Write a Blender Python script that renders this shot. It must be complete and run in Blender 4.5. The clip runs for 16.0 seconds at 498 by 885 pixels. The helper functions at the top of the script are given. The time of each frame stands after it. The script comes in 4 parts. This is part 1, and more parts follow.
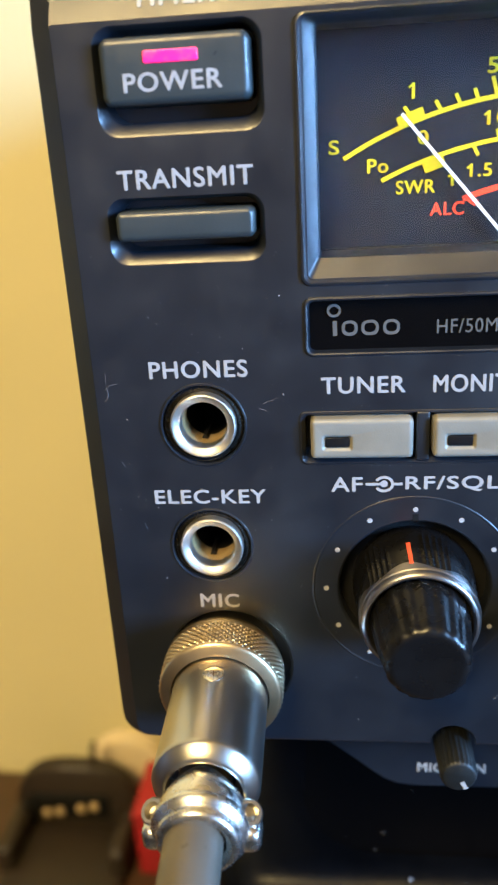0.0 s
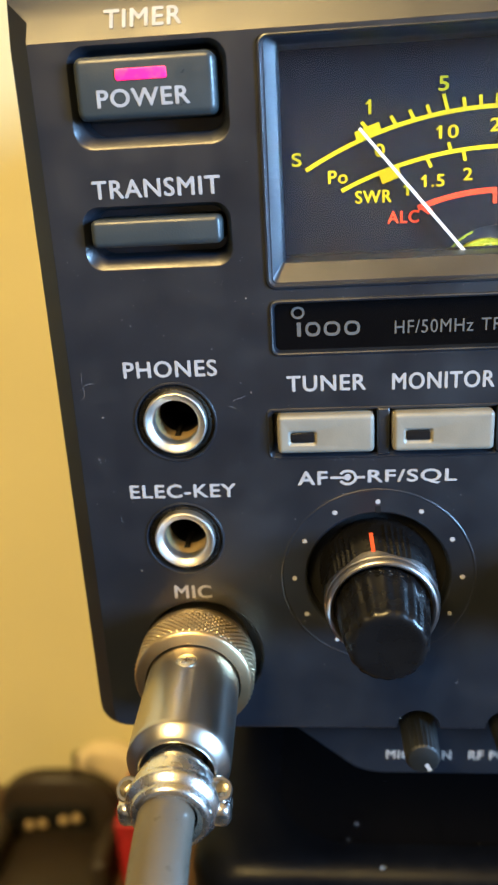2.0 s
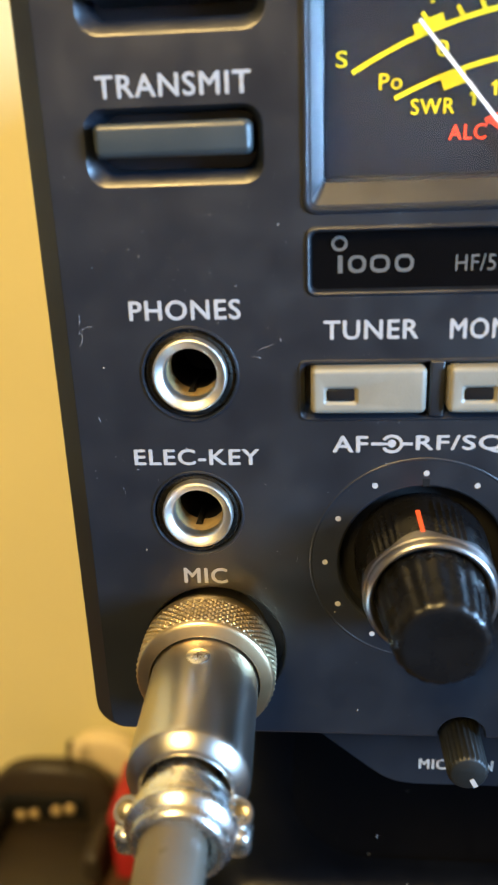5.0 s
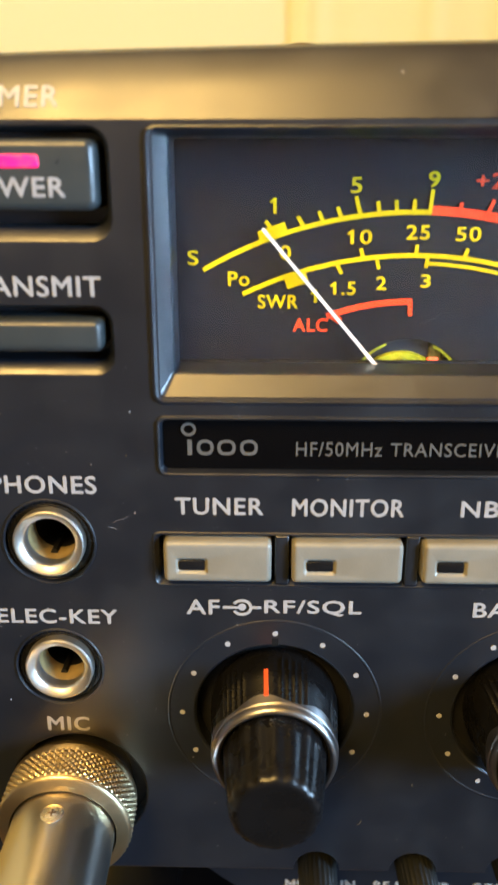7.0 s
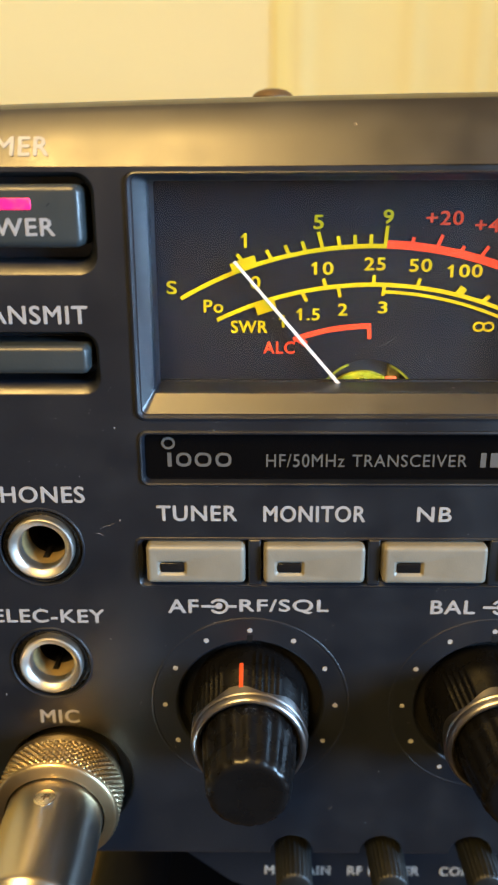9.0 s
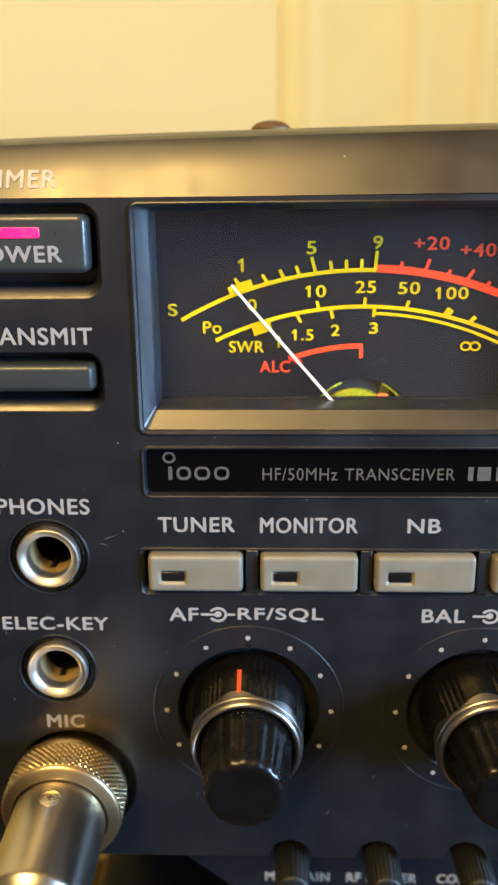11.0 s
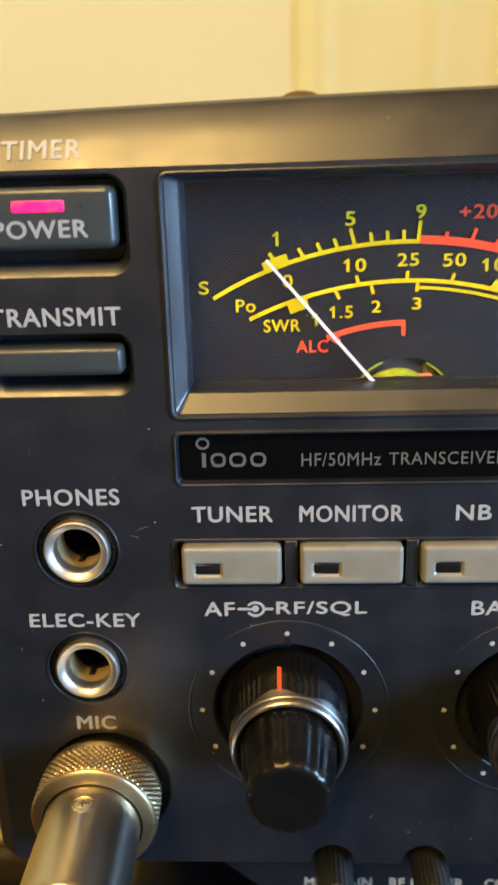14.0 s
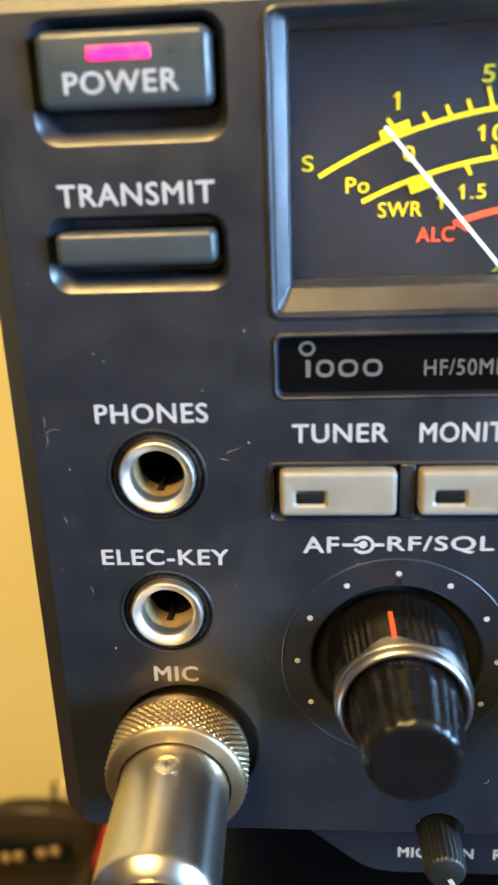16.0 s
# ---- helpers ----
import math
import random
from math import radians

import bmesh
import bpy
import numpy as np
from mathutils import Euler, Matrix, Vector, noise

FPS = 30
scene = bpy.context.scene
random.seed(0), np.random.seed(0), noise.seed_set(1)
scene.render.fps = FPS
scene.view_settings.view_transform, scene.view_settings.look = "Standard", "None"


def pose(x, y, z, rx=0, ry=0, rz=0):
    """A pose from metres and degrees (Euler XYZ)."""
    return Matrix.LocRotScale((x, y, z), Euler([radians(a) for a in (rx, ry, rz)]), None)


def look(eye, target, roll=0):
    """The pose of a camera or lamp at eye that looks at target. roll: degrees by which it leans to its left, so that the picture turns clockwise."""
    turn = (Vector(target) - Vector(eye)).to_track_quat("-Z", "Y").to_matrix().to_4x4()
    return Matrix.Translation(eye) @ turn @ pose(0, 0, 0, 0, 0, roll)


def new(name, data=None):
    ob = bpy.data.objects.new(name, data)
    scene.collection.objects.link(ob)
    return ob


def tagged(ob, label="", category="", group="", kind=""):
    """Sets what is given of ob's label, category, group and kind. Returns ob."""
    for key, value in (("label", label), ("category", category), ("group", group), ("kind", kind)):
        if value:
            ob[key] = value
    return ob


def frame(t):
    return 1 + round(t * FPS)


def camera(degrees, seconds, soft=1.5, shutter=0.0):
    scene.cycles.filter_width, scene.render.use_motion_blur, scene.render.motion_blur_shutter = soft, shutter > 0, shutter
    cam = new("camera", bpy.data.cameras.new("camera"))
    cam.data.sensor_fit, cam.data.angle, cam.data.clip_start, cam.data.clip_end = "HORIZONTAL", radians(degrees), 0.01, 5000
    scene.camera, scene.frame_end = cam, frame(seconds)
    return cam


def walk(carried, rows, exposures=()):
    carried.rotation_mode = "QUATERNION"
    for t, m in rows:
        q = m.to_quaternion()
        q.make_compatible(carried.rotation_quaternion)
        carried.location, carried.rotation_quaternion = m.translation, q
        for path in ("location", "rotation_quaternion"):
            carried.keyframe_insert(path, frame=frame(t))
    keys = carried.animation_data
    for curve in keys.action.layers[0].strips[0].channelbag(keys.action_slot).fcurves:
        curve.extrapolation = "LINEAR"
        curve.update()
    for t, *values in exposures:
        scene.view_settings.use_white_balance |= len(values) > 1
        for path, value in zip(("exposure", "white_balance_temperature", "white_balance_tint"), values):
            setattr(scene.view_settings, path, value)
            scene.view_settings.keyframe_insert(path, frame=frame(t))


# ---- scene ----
cam = camera(34.92, 16.0, 2.2, 0.5)
PATH = [
    (0, (-0.01157, -0.10846, 0.12772), (-0.03355, 0.07742, 0.05725), -3.293),
    (0.5, (-0.00985, -0.10858, 0.12731), (-0.03188, 0.07716, 0.05647), -3.515),
    (1, (-0.01015, -0.10850, 0.12776), (-0.03155, 0.07748, 0.05736), -3.434),
    (1.5, (-0.00990, -0.11430, 0.12661), (-0.02852, 0.07268, 0.05809), -3.123),
    (2, (-0.00887, -0.11483, 0.12711), (-0.02669, 0.07265, 0.05977), -3.195),
    (2.5, (-0.01204, -0.10973, 0.12608), (-0.02923, 0.07824, 0.05996), -2.962),
    (3, (-0.01426, -0.10522, 0.12152), (-0.03156, 0.08262, 0.05505), -2.561),
    (3.5, (-0.01448, -0.10340, 0.11901), (-0.03244, 0.08395, 0.05136), -2.328),
    (6, (-0.01312, -0.09727, 0.11693), (-0.02926, 0.08920, 0.04646), -1.660),
    (6.5, (-0.00876, -0.09905, 0.12850), (-0.01693, 0.08852, 0.05958), -0.882),
    (7, (-0.00151, -0.09702, 0.13770), (-0.00583, 0.09192, 0.07225), 0.031),
    (7.5, (-0.00300, -0.10018, 0.14220), (-0.01028, 0.08865, 0.07671), -0.113),
    (8, (0.00211, -0.10547, 0.13737), (-0.00341, 0.08400, 0.07357), -0.331),
    (8.5, (-0.00085, -0.10558, 0.13774), (-0.00547, 0.08374, 0.07345), -0.110),
    (9, (0.00149, -0.10669, 0.14102), (-0.00125, 0.08330, 0.07858), -0.174),
    (11.5, (0.00408, -0.11243, 0.14207), (-0.00264, 0.07893, 0.08431), -0.586),
    (12, (-0.00053, -0.11118, 0.13255), (-0.00724, 0.08009, 0.07450), -0.636),
    (12.5, (0.00227, -0.10877, 0.13855), (-0.00415, 0.08300, 0.08214), -0.918),
    (13, (0.00429, -0.11214, 0.13852), (-0.00359, 0.07973, 0.08260), -1.226),
    (13.5, (0.00304, -0.11031, 0.14179), (-0.00401, 0.08112, 0.08432), -1.451),
    (14, (0.00023, -0.10663, 0.13829), (-0.00908, 0.08453, 0.08020), -1.644),
    (14.5, (-0.00303, -0.10878, 0.13340), (-0.01227, 0.08208, 0.07432), -1.785),
    (15, (-0.00781, -0.09223, 0.12961), (-0.02313, 0.09716, 0.06719), -1.963),
    (15.5, (-0.00851, -0.09201, 0.12480), (-0.02360, 0.09654, 0.05983), -2.170),
    (16, (-0.01136, -0.09327, 0.12659), (-0.02685, 0.09493, 0.06070), -2.201),
]
walk(cam, [(t, look(eye, target, roll)) for t, eye, target, roll in PATH],
     [(0.0, 0.29, 5250, 8), (0.5, 0.27, 5600, 7), (1.5, 0.27, 5750, 6), (3.5, 0.30, 5700, 5), (6.0, 0.38, 6000, 6), (6.5, 0.20, 6200, 6), (7.0, 0.14, 6900, 8), (7.5, -0.10, 7100, 9), (8.0, -0.11, 6750, 8), (12.5, -0.12, 6650, 8), (13.0, -0.18, 6650, 8), (14.0, -0.18, 6600, 8), (14.5, -0.11, 6500, 7), (15.0, 0.12, 6100, 6), (15.5, 0.28, 5950, 7), (16.0, 0.52, 6000, 7)])

cam.data.dof.use_dof = True
cam.data.dof.focus_distance = 0.114
cam.data.dof.aperture_fstop = 28.0

# ---- world and light ----
world = bpy.data.worlds.new("world")
scene.world = world
world.use_nodes = True
wn, wl = world.node_tree.nodes, world.node_tree.links
sky = wn.new("ShaderNodeTexSky")
sky.sky_type = "NISHITA"
sky.sun_disc = False
sky.sun_elevation, sky.sun_rotation = radians(35), radians(90)
wl.new(sky.outputs["Color"], wn["Background"].inputs["Color"])
wn["Background"].inputs["Strength"].default_value = 0.08


def area_lamp(name, eye, target, width, height, watts, colour, spread=180):
    data = bpy.data.lights.new(name, "AREA")
    data.shape, data.size, data.size_y = "RECTANGLE", width, height
    data.energy, data.color, data.spread = watts, colour, radians(spread)
    ob = new(name, data)
    ob.matrix_world = look(eye, target)
    return ob


# the warm room lamp under the ceiling and the daylight in the window opening
area_lamp("ceiling_lamp_light", (-0.40, -1.12, 1.42), (-0.15, 0.0, 0.1), 0.5, 0.8, 64.0, (1.0, 0.635, 0.20))
area_lamp("window_light", (1.07, -0.65, 0.275), (0.0, -0.65, 0.275), 0.38, 0.43, 34.0, (0.38, 0.64, 1.0), 105)


# ---- materials ----
def material(name, colour, rough=0.5, metal=0.0, grain=0.0, grain_size=0.0004, vary=0.15, vary_size=0.02, dust=0.0, dust_size=0.0035, coat=0.0):
    """colour with two scales of variation, fine relief, and specks of dust; sizes in metres."""
    m = bpy.data.materials.new(name)
    m.use_nodes = True
    n, l = m.node_tree.nodes, m.node_tree.links
    b = n["Principled BSDF"]
    b.inputs["Roughness"].default_value, b.inputs["Metallic"].default_value = rough, metal
    b.inputs["Coat Weight"].default_value = coat
    b.inputs["Coat Roughness"].default_value = 0.08
    tc = n.new("ShaderNodeTexCoord")
    big = n.new("ShaderNodeTexNoise")
    big.inputs["Scale"].default_value, big.inputs["Detail"].default_value = 1 / vary_size, 5.0
    l.new(tc.outputs["Object"], big.inputs["Vector"])
    ramp = n.new("ShaderNodeMapRange")
    ramp.inputs["From Min"].default_value, ramp.inputs["From Max"].default_value = 0.3, 0.7
    ramp.inputs["To Min"].default_value, ramp.inputs["To Max"].default_value = 1 - vary, 1 + vary
    l.new(big.outputs["Fac"], ramp.inputs["Value"])
    mul = n.new("ShaderNodeVectorMath")
    mul.operation = "SCALE"
    mul.inputs[0].default_value = colour
    l.new(ramp.outputs["Result"], mul.inputs["Scale"])
    last = mul.outputs["Vector"]
    rr = n.new("ShaderNodeMapRange")
    rr.inputs["From Min"].default_value, rr.inputs["From Max"].default_value = 0.3, 0.7
    rr.inputs["To Min"].default_value, rr.inputs["To Max"].default_value = max(rough - (0.015 if metal else 0.07), 0.02), rough + (0.015 if metal else 0.07)
    fine = n.new("ShaderNodeTexNoise")
    fine.inputs["Scale"].default_value, fine.inputs["Detail"].default_value = 1 / grain_size, 3.0
    l.new(tc.outputs["Object"], fine.inputs["Vector"])
    mid = n.new("ShaderNodeTexNoise")
    mid.inputs["Scale"].default_value, mid.inputs["Detail"].default_value = 4 / vary_size, 6.0
    l.new(tc.outputs["Object"], mid.inputs["Vector"])
    l.new(mid.outputs["Fac"], rr.inputs["Value"])
    l.new(rr.outputs["Result"], b.inputs["Roughness"])
    if dust:
        vor = n.new("ShaderNodeTexVoronoi")
        vor.inputs["Scale"].default_value = 1 / dust_size
        wob = n.new("ShaderNodeVectorMath")
        wob.operation = "MULTIPLY_ADD"
        wob.inputs[1].default_value = (0.0004,) * 3
        l.new(fine.outputs["Color"], wob.inputs[0])
        l.new(tc.outputs["Object"], wob.inputs[2])
        l.new(wob.outputs["Vector"], vor.inputs["Vector"])
        sep = n.new("ShaderNodeSeparateColor")
        l.new(vor.outputs["Color"], sep.inputs["Color"])
        size = n.new("ShaderNodeMath")
        size.operation = "MULTIPLY"
        l.new(sep.outputs["Red"], size.inputs[0])
        l.new(sep.outputs["Green"], size.inputs[1])
        lim = n.new("ShaderNodeMath")
        lim.operation = "MULTIPLY"
        lim.inputs[1].default_value = dust
        l.new(size.outputs["Value"], lim.inputs[0])
        less = n.new("ShaderNodeMath")
        less.operation = "LESS_THAN"
        l.new(vor.outputs["Distance"], less.inputs[0])
        l.new(lim.outputs["Value"], less.inputs[1])
        part_fac = n.new("ShaderNodeMath")
        part_fac.operation = "MULTIPLY"
        part_fac.inputs[1].default_value = 0.8
        l.new(less.outputs["Value"], part_fac.inputs[0])
        mix = n.new("ShaderNodeMix")
        mix.data_type = "RGBA"
        l.new(part_fac.outputs["Value"], mix.inputs["Factor"])
        l.new(last, mix.inputs["A"])
        mix.inputs["B"].default_value = (0.45, 0.43, 0.40, 1)
        last = mix.outputs["Result"]
    l.new(last, b.inputs["Base Color"])
    if grain:
        bump = n.new("ShaderNodeBump")
        bump.inputs["Strength"].default_value, bump.inputs["Distance"].default_value = grain, grain_size * 0.3
        l.new(fine.outputs["Fac"], bump.inputs["Height"])
        l.new(bump.outputs["Normal"], b.inputs["Normal"])
    return m


def glowing(name, colour, strength):
    m = bpy.data.materials.new(name)
    m.use_nodes = True
    b = m.node_tree.nodes["Principled BSDF"]
    b.inputs["Base Color"].default_value = (*colour, 1)
    b.inputs["Emission Color"].default_value = (*colour, 1)
    b.inputs["Emission Strength"].default_value = strength
    b.inputs["Roughness"].default_value = 0.3
    return m


def clear(name, tint=(1, 1, 1), rough=0.0, ior=1.45):
    m = bpy.data.materials.new(name)
    m.use_nodes = True
    b = m.node_tree.nodes["Principled BSDF"]
    b.inputs["Base Color"].default_value = (*tint, 1)
    b.inputs["Transmission Weight"].default_value = 1.0
    b.inputs["Roughness"].default_value, b.inputs["IOR"].default_value = rough, ior
    return m


PANEL = material("satin_charcoal_plastic", (0.0061, 0.0080, 0.0129), 0.36, 0.0, 0.24, 0.00017, 0.12, 0.03, 0.07, 0.005)
CASE = material("painted_steel", (0.03, 0.03, 0.033), 0.35, 0.0, 0.3, 0.0003, 0.12, 0.03, 0.05)
BUTTON = material("grey_plastic", (0.029, 0.035, 0.037), 0.34, 0.0, 0.2, 0.0003, 0.08, 0.01)
BEIGE = material("beige_plastic", (0.185, 0.175, 0.145), 0.38, 0.0, 0.25, 0.0003, 0.12, 0.005, 0.06, 0.0016)
KNOB = material("black_knob_plastic", (0.004, 0.004, 0.0045), 0.29, 0.0, 0.0, 0.0003, 0.1, 0.012, 0.05, 0.004)
BLACK = material("black_plastic", (0.004, 0.004, 0.0045), 0.65, 0.0, 0.0, 0.0004, 0.1, 0.01)
PANEL.node_tree.nodes["Principled BSDF"].inputs["Specular IOR Level"].default_value = 0.95
BLACK.node_tree.nodes["Principled BSDF"].inputs["Specular IOR Level"].default_value = 0.2
KNOB.node_tree.nodes["Principled BSDF"].inputs["Specular IOR Level"].default_value = 0.32
GLOSS = material("black_gloss", (0.0022, 0.0022, 0.0026), 0.16, 0.0, 0.0, 0.0004, 0.1, 0.01)
DULL = material("black_case_paint", (0.0015, 0.0015, 0.002), 0.6, 0.0, 0.0, 0.0004, 0.1, 0.01)
DULL.node_tree.nodes["Principled BSDF"].inputs["Specular IOR Level"].default_value = 0.06
# gold tone paints the lamp's warm reflection inside the nickel bore
BOREM = material("lamp_gold_bore", (0.36, 0.26, 0.12), 0.4, 0.4, 0.0, 0.0003, 0.15, 0.002)
TRIMM = material("matte_grey_knob", (0.005, 0.006, 0.0062), 0.5, 0.0, 0.2, 0.0003, 0.15, 0.002, 0.06, 0.002)
JACKM = material("dull_nickel_bushing", (0.70, 0.67, 0.61), 0.4, 1.0, 0.1, 0.0004, 0.08, 0.003)
# strip plastic, darkened to hold the shade of the front's overhang
STRIPM = material("shaded_strip_plastic", (0.0040, 0.0060, 0.0110), 0.5, 0.0, 0.3, 0.00022, 0.12, 0.03)
KNURLM = material("knurled_nickel", (0.64, 0.51, 0.31), 0.34, 1.0, 0.0, 0.0003, 0.06, 0.003)
DUSTGLINT = material("pale_dust_glint", (0.22, 0.22, 0.225), 0.8, 0.0, 0.0, 0.0004, 0.2, 0.002)
CHROME = material("nickel_plating", (0.70, 0.68, 0.64), 0.27, 1.0, 0.0, 0.0004, 0.05, 0.006)
SATIN = material("satin_nickel", (0.47, 0.445, 0.40), 0.29, 1.0, 0.0, 0.0006, 0.03, 0.02)
RINGM = material("grey_metal_ring", (0.36, 0.34, 0.33), 0.3, 1.0, 0.0, 0.0003, 0.06, 0.006)
SCREWM = material("dark_screw", (0.20, 0.14, 0.09), 0.6, 1.0, 0.0, 0.0003, 0.1, 0.003)
BRASS = material("brass", (0.72, 0.55, 0.28), 0.45, 0.8, 0.0, 0.0004, 0.12, 0.004)
PRINT = material("white_print", (0.295, 0.295, 0.305), 0.5, 0.0, 0.0, 0.0004, 0.07, 0.0012)
FAINTPRINT = material("faint_print", (0.285, 0.28, 0.265), 0.4, 0.0, 0.0, 0.0004, 0.15, 0.0012)
DIMPRINT = material("grey_print", (0.08, 0.078, 0.076), 0.5, 0.0, 0.0, 0.0004, 0.1, 0.001)
YELLOW = material("yellow_print", (0.36, 0.27, 0.0015), 0.5, 0.0, 0.0, 0.0004, 0.05, 0.002)
RED = material("red_print", (0.50, 0.042, 0.013), 0.5, 0.0, 0.0, 0.0004, 0.05, 0.002)
DIAL = material("dial_face", (0.0055, 0.006, 0.010), 0.5, 0.0, 0.0, 0.0004, 0.08, 0.03)
DIAL.node_tree.nodes["Principled BSDF"].inputs["Specular IOR Level"].default_value = 0.2
GLOSS.node_tree.nodes["Principled BSDF"].inputs["Specular IOR Level"].default_value = 0.1
for ink in (YELLOW, RED):
    ink.node_tree.nodes["Principled BSDF"].inputs["Specular IOR Level"].default_value = 0.15
NEEDLE = material("white_needle", (0.42, 0.41, 0.42), 0.5)
AMBER = material("green_yellow_coil", (0.22, 0.24, 0.015), 0.3, 0.0, 0.0, 0.0004, 0.3, 0.002)
COILM = material("olive_metal", (0.20, 0.19, 0.07), 0.35, 0.7, 0.0, 0.0004, 0.4, 0.0012)
MARK = material("orange_red_mark", (0.85, 0.10, 0.03), 0.45, 0.0, 0.0, 0.0004, 0.1, 0.002)
LED = glowing("lit_indicator", (1.0, 0.012, 0.15), 1.0)


def mottle(m, a, b, size):
    """Lets the glow wander between two colours, as in a worn diffuser."""
    n, l = m.node_tree.nodes, m.node_tree.links
    tc, no, mx = n.new("ShaderNodeTexCoord"), n.new("ShaderNodeTexNoise"), n.new("ShaderNodeMix")
    no.inputs["Scale"].default_value, no.inputs["Detail"].default_value = 1 / size, 4.0
    mx.data_type = "RGBA"
    mr = n.new("ShaderNodeMapRange")
    mr.inputs["From Min"].default_value, mr.inputs["From Max"].default_value = 0.42, 0.62
    l.new(tc.outputs["Object"], no.inputs["Vector"])
    l.new(no.outputs["Fac"], mr.inputs["Value"])
    l.new(mr.outputs["Result"], mx.inputs["Factor"])
    mx.inputs["A"].default_value, mx.inputs["B"].default_value = (*a, 1), (*b, 1)
    l.new(mx.outputs["Result"], n["Principled BSDF"].inputs["Emission Color"])


mottle(LED, (1.0, 0.010, 0.16), (0.85, 0.10, 0.10), 0.0012)
GREY_LENS = material("unlit_lens", (0.008, 0.008, 0.009), 0.2, 0.0, 0.0, 0.0004, 0.1, 0.002)
CABLE = material("grey_cable_sheath", (0.085, 0.073, 0.056), 0.33, 0.0, 0.1, 0.0004, 0.08, 0.006)
WALL = material("cream_wall_paint", (0.64, 0.585, 0.335), 0.7, 0.0, 0.15, 0.002, 0.03, 0.12)
ROOM = material("grey_wall_paint", (0.30, 0.275, 0.25), 0.8, 0.0, 0.1, 0.002, 0.05, 0.2)
CEIL = material("pale_ceiling_paint", (0.72, 0.66, 0.56), 0.8, 0.0, 0.1, 0.002, 0.04, 0.2)
CURTAIN = material("cream_curtain_cloth", (0.645, 0.585, 0.30), 0.8, 0.0, 0.2, 0.0008, 0.05, 0.05)
YEDGE = material("yellow_cloth_hem", (0.66, 0.58, 0.25), 0.8, 0.0, 0.2, 0.0008, 0.05, 0.05)
DESK = material("dark_wood", (0.055, 0.028, 0.014), 0.4, 0.0, 0.2, 0.001, 0.3, 0.03)
# unseen floor, kept dark so the lower front reflects little
FLOORM = material("unseen_dark_floor", (0.012, 0.017, 0.028), 0.5, 0.0, 0.2, 0.002, 0.25, 0.1)
CHARGERM = material("charger_plastic", (0.019, 0.013, 0.008), 0.5, 0.0, 0.15, 0.0005, 0.15, 0.02)
REDBOX = material("red_card", (0.30, 0.010, 0.011), 0.5, 0.0, 0.1, 0.0005, 0.08, 0.02)
# for an unseen wall, dark to keep the front's left edge dark
DARKWALL = material("unseen_dark_wall", (0.045, 0.030, 0.019), 0.5, 0.0, 0.2, 0.002, 0.25, 0.06)
CASEGLOSS = material("glossy_black_lacquer", (0.002, 0.0024, 0.0036), 0.35, 0.0, 0.1, 0.0006, 0.2, 0.01)
CASEGLOSS.node_tree.nodes["Principled BSDF"].inputs["Specular IOR Level"].default_value = 0.1
PINK = material("pale_pink_plastic", (0.63, 0.53, 0.34), 0.45, 0.0, 0.1, 0.0005, 0.05, 0.02)
PANE = clear("meter_window_glass")
RUBBER = material("glossy_black_washer", (0.004, 0.004, 0.0045), 0.25, 0.0, 0.0, 0.0004, 0.1, 0.004, 0.05, 0.002)

MM = 0.001


# ---- mesh helpers; all lengths in millimetres ----
def thing(name, at, label, category, group="", kind=""):
    ob = new(name)
    ob.location = [c * MM for c in at]
    ob.empty_display_size = 0.01
    return tagged(ob, label, category, group, kind)


def origin_of(ob):
    return ob.matrix_basis.copy() if ob.parent is None else Matrix.Identity(4)


def part(name, bm, mat, parent=None, label="", sharp=38, turn=None):
    if turn is not None:
        bm.transform(turn)
    bmesh.ops.remove_doubles(bm, verts=bm.verts, dist=1e-5)
    bmesh.ops.recalc_face_normals(bm, faces=bm.faces)
    bmesh.ops.scale(bm, vec=(MM, MM, MM), verts=bm.verts)
    me = bpy.data.meshes.new(name)
    bm.to_mesh(me)
    bm.free()
    me.polygons.foreach_set("use_smooth", [True] * len(me.polygons))
    me.set_sharp_from_angle(angle=radians(sharp))
    me.materials.append(mat)
    ob = new(name, me)
    if parent is not None:
        ob.parent = parent
        ob.matrix_parent_inverse = origin_of(parent).inverted()
    if label:
        tagged(ob, label)
    return ob


def rrect(x0, x1, z0, z1, r, y, n=6):
    pts = []
    for cx, cz, a0 in ((x1 - r, z1 - r, 0), (x0 + r, z1 - r, 90), (x0 + r, z0 + r, 180), (x1 - r, z0 + r, 270)):
        for i in range(n + 1):
            a = radians(a0 + 90 * i / n)
            pts.append(Vector((cx + r * math.cos(a), y, cz + r * math.sin(a))))
    return pts


def ring(cx, cz, r, y, n=48):
    return [Vector((cx + r * math.cos(2 * math.pi * i / n), y, cz + r * math.sin(2 * math.pi * i / n))) for i in range(n)]


def loft(bm, loops, start=False, end=False):
    rows = [[bm.verts.new(p) for p in lp] for lp in loops]
    for a, b in zip(rows, rows[1:]):
        for i in range(len(a)):
            j = (i + 1) % len(a)
            bm.faces.new((a[i], a[j], b[j], b[i]))
    if start:
        bm.faces.new(rows[0])
    if end:
        bm.faces.new(rows[-1])
    return rows


def sheet(bm, loops):
    """One flat face with holes: the first loop is the outline."""
    edges = []
    for lp in loops:
        vs = [bm.verts.new(p) for p in lp]
        edges += [bm.edges.new((vs[i], vs[(i + 1) % len(vs)])) for i in range(len(vs))]
    bmesh.ops.triangle_fill(bm, use_beauty=True, edges=edges)


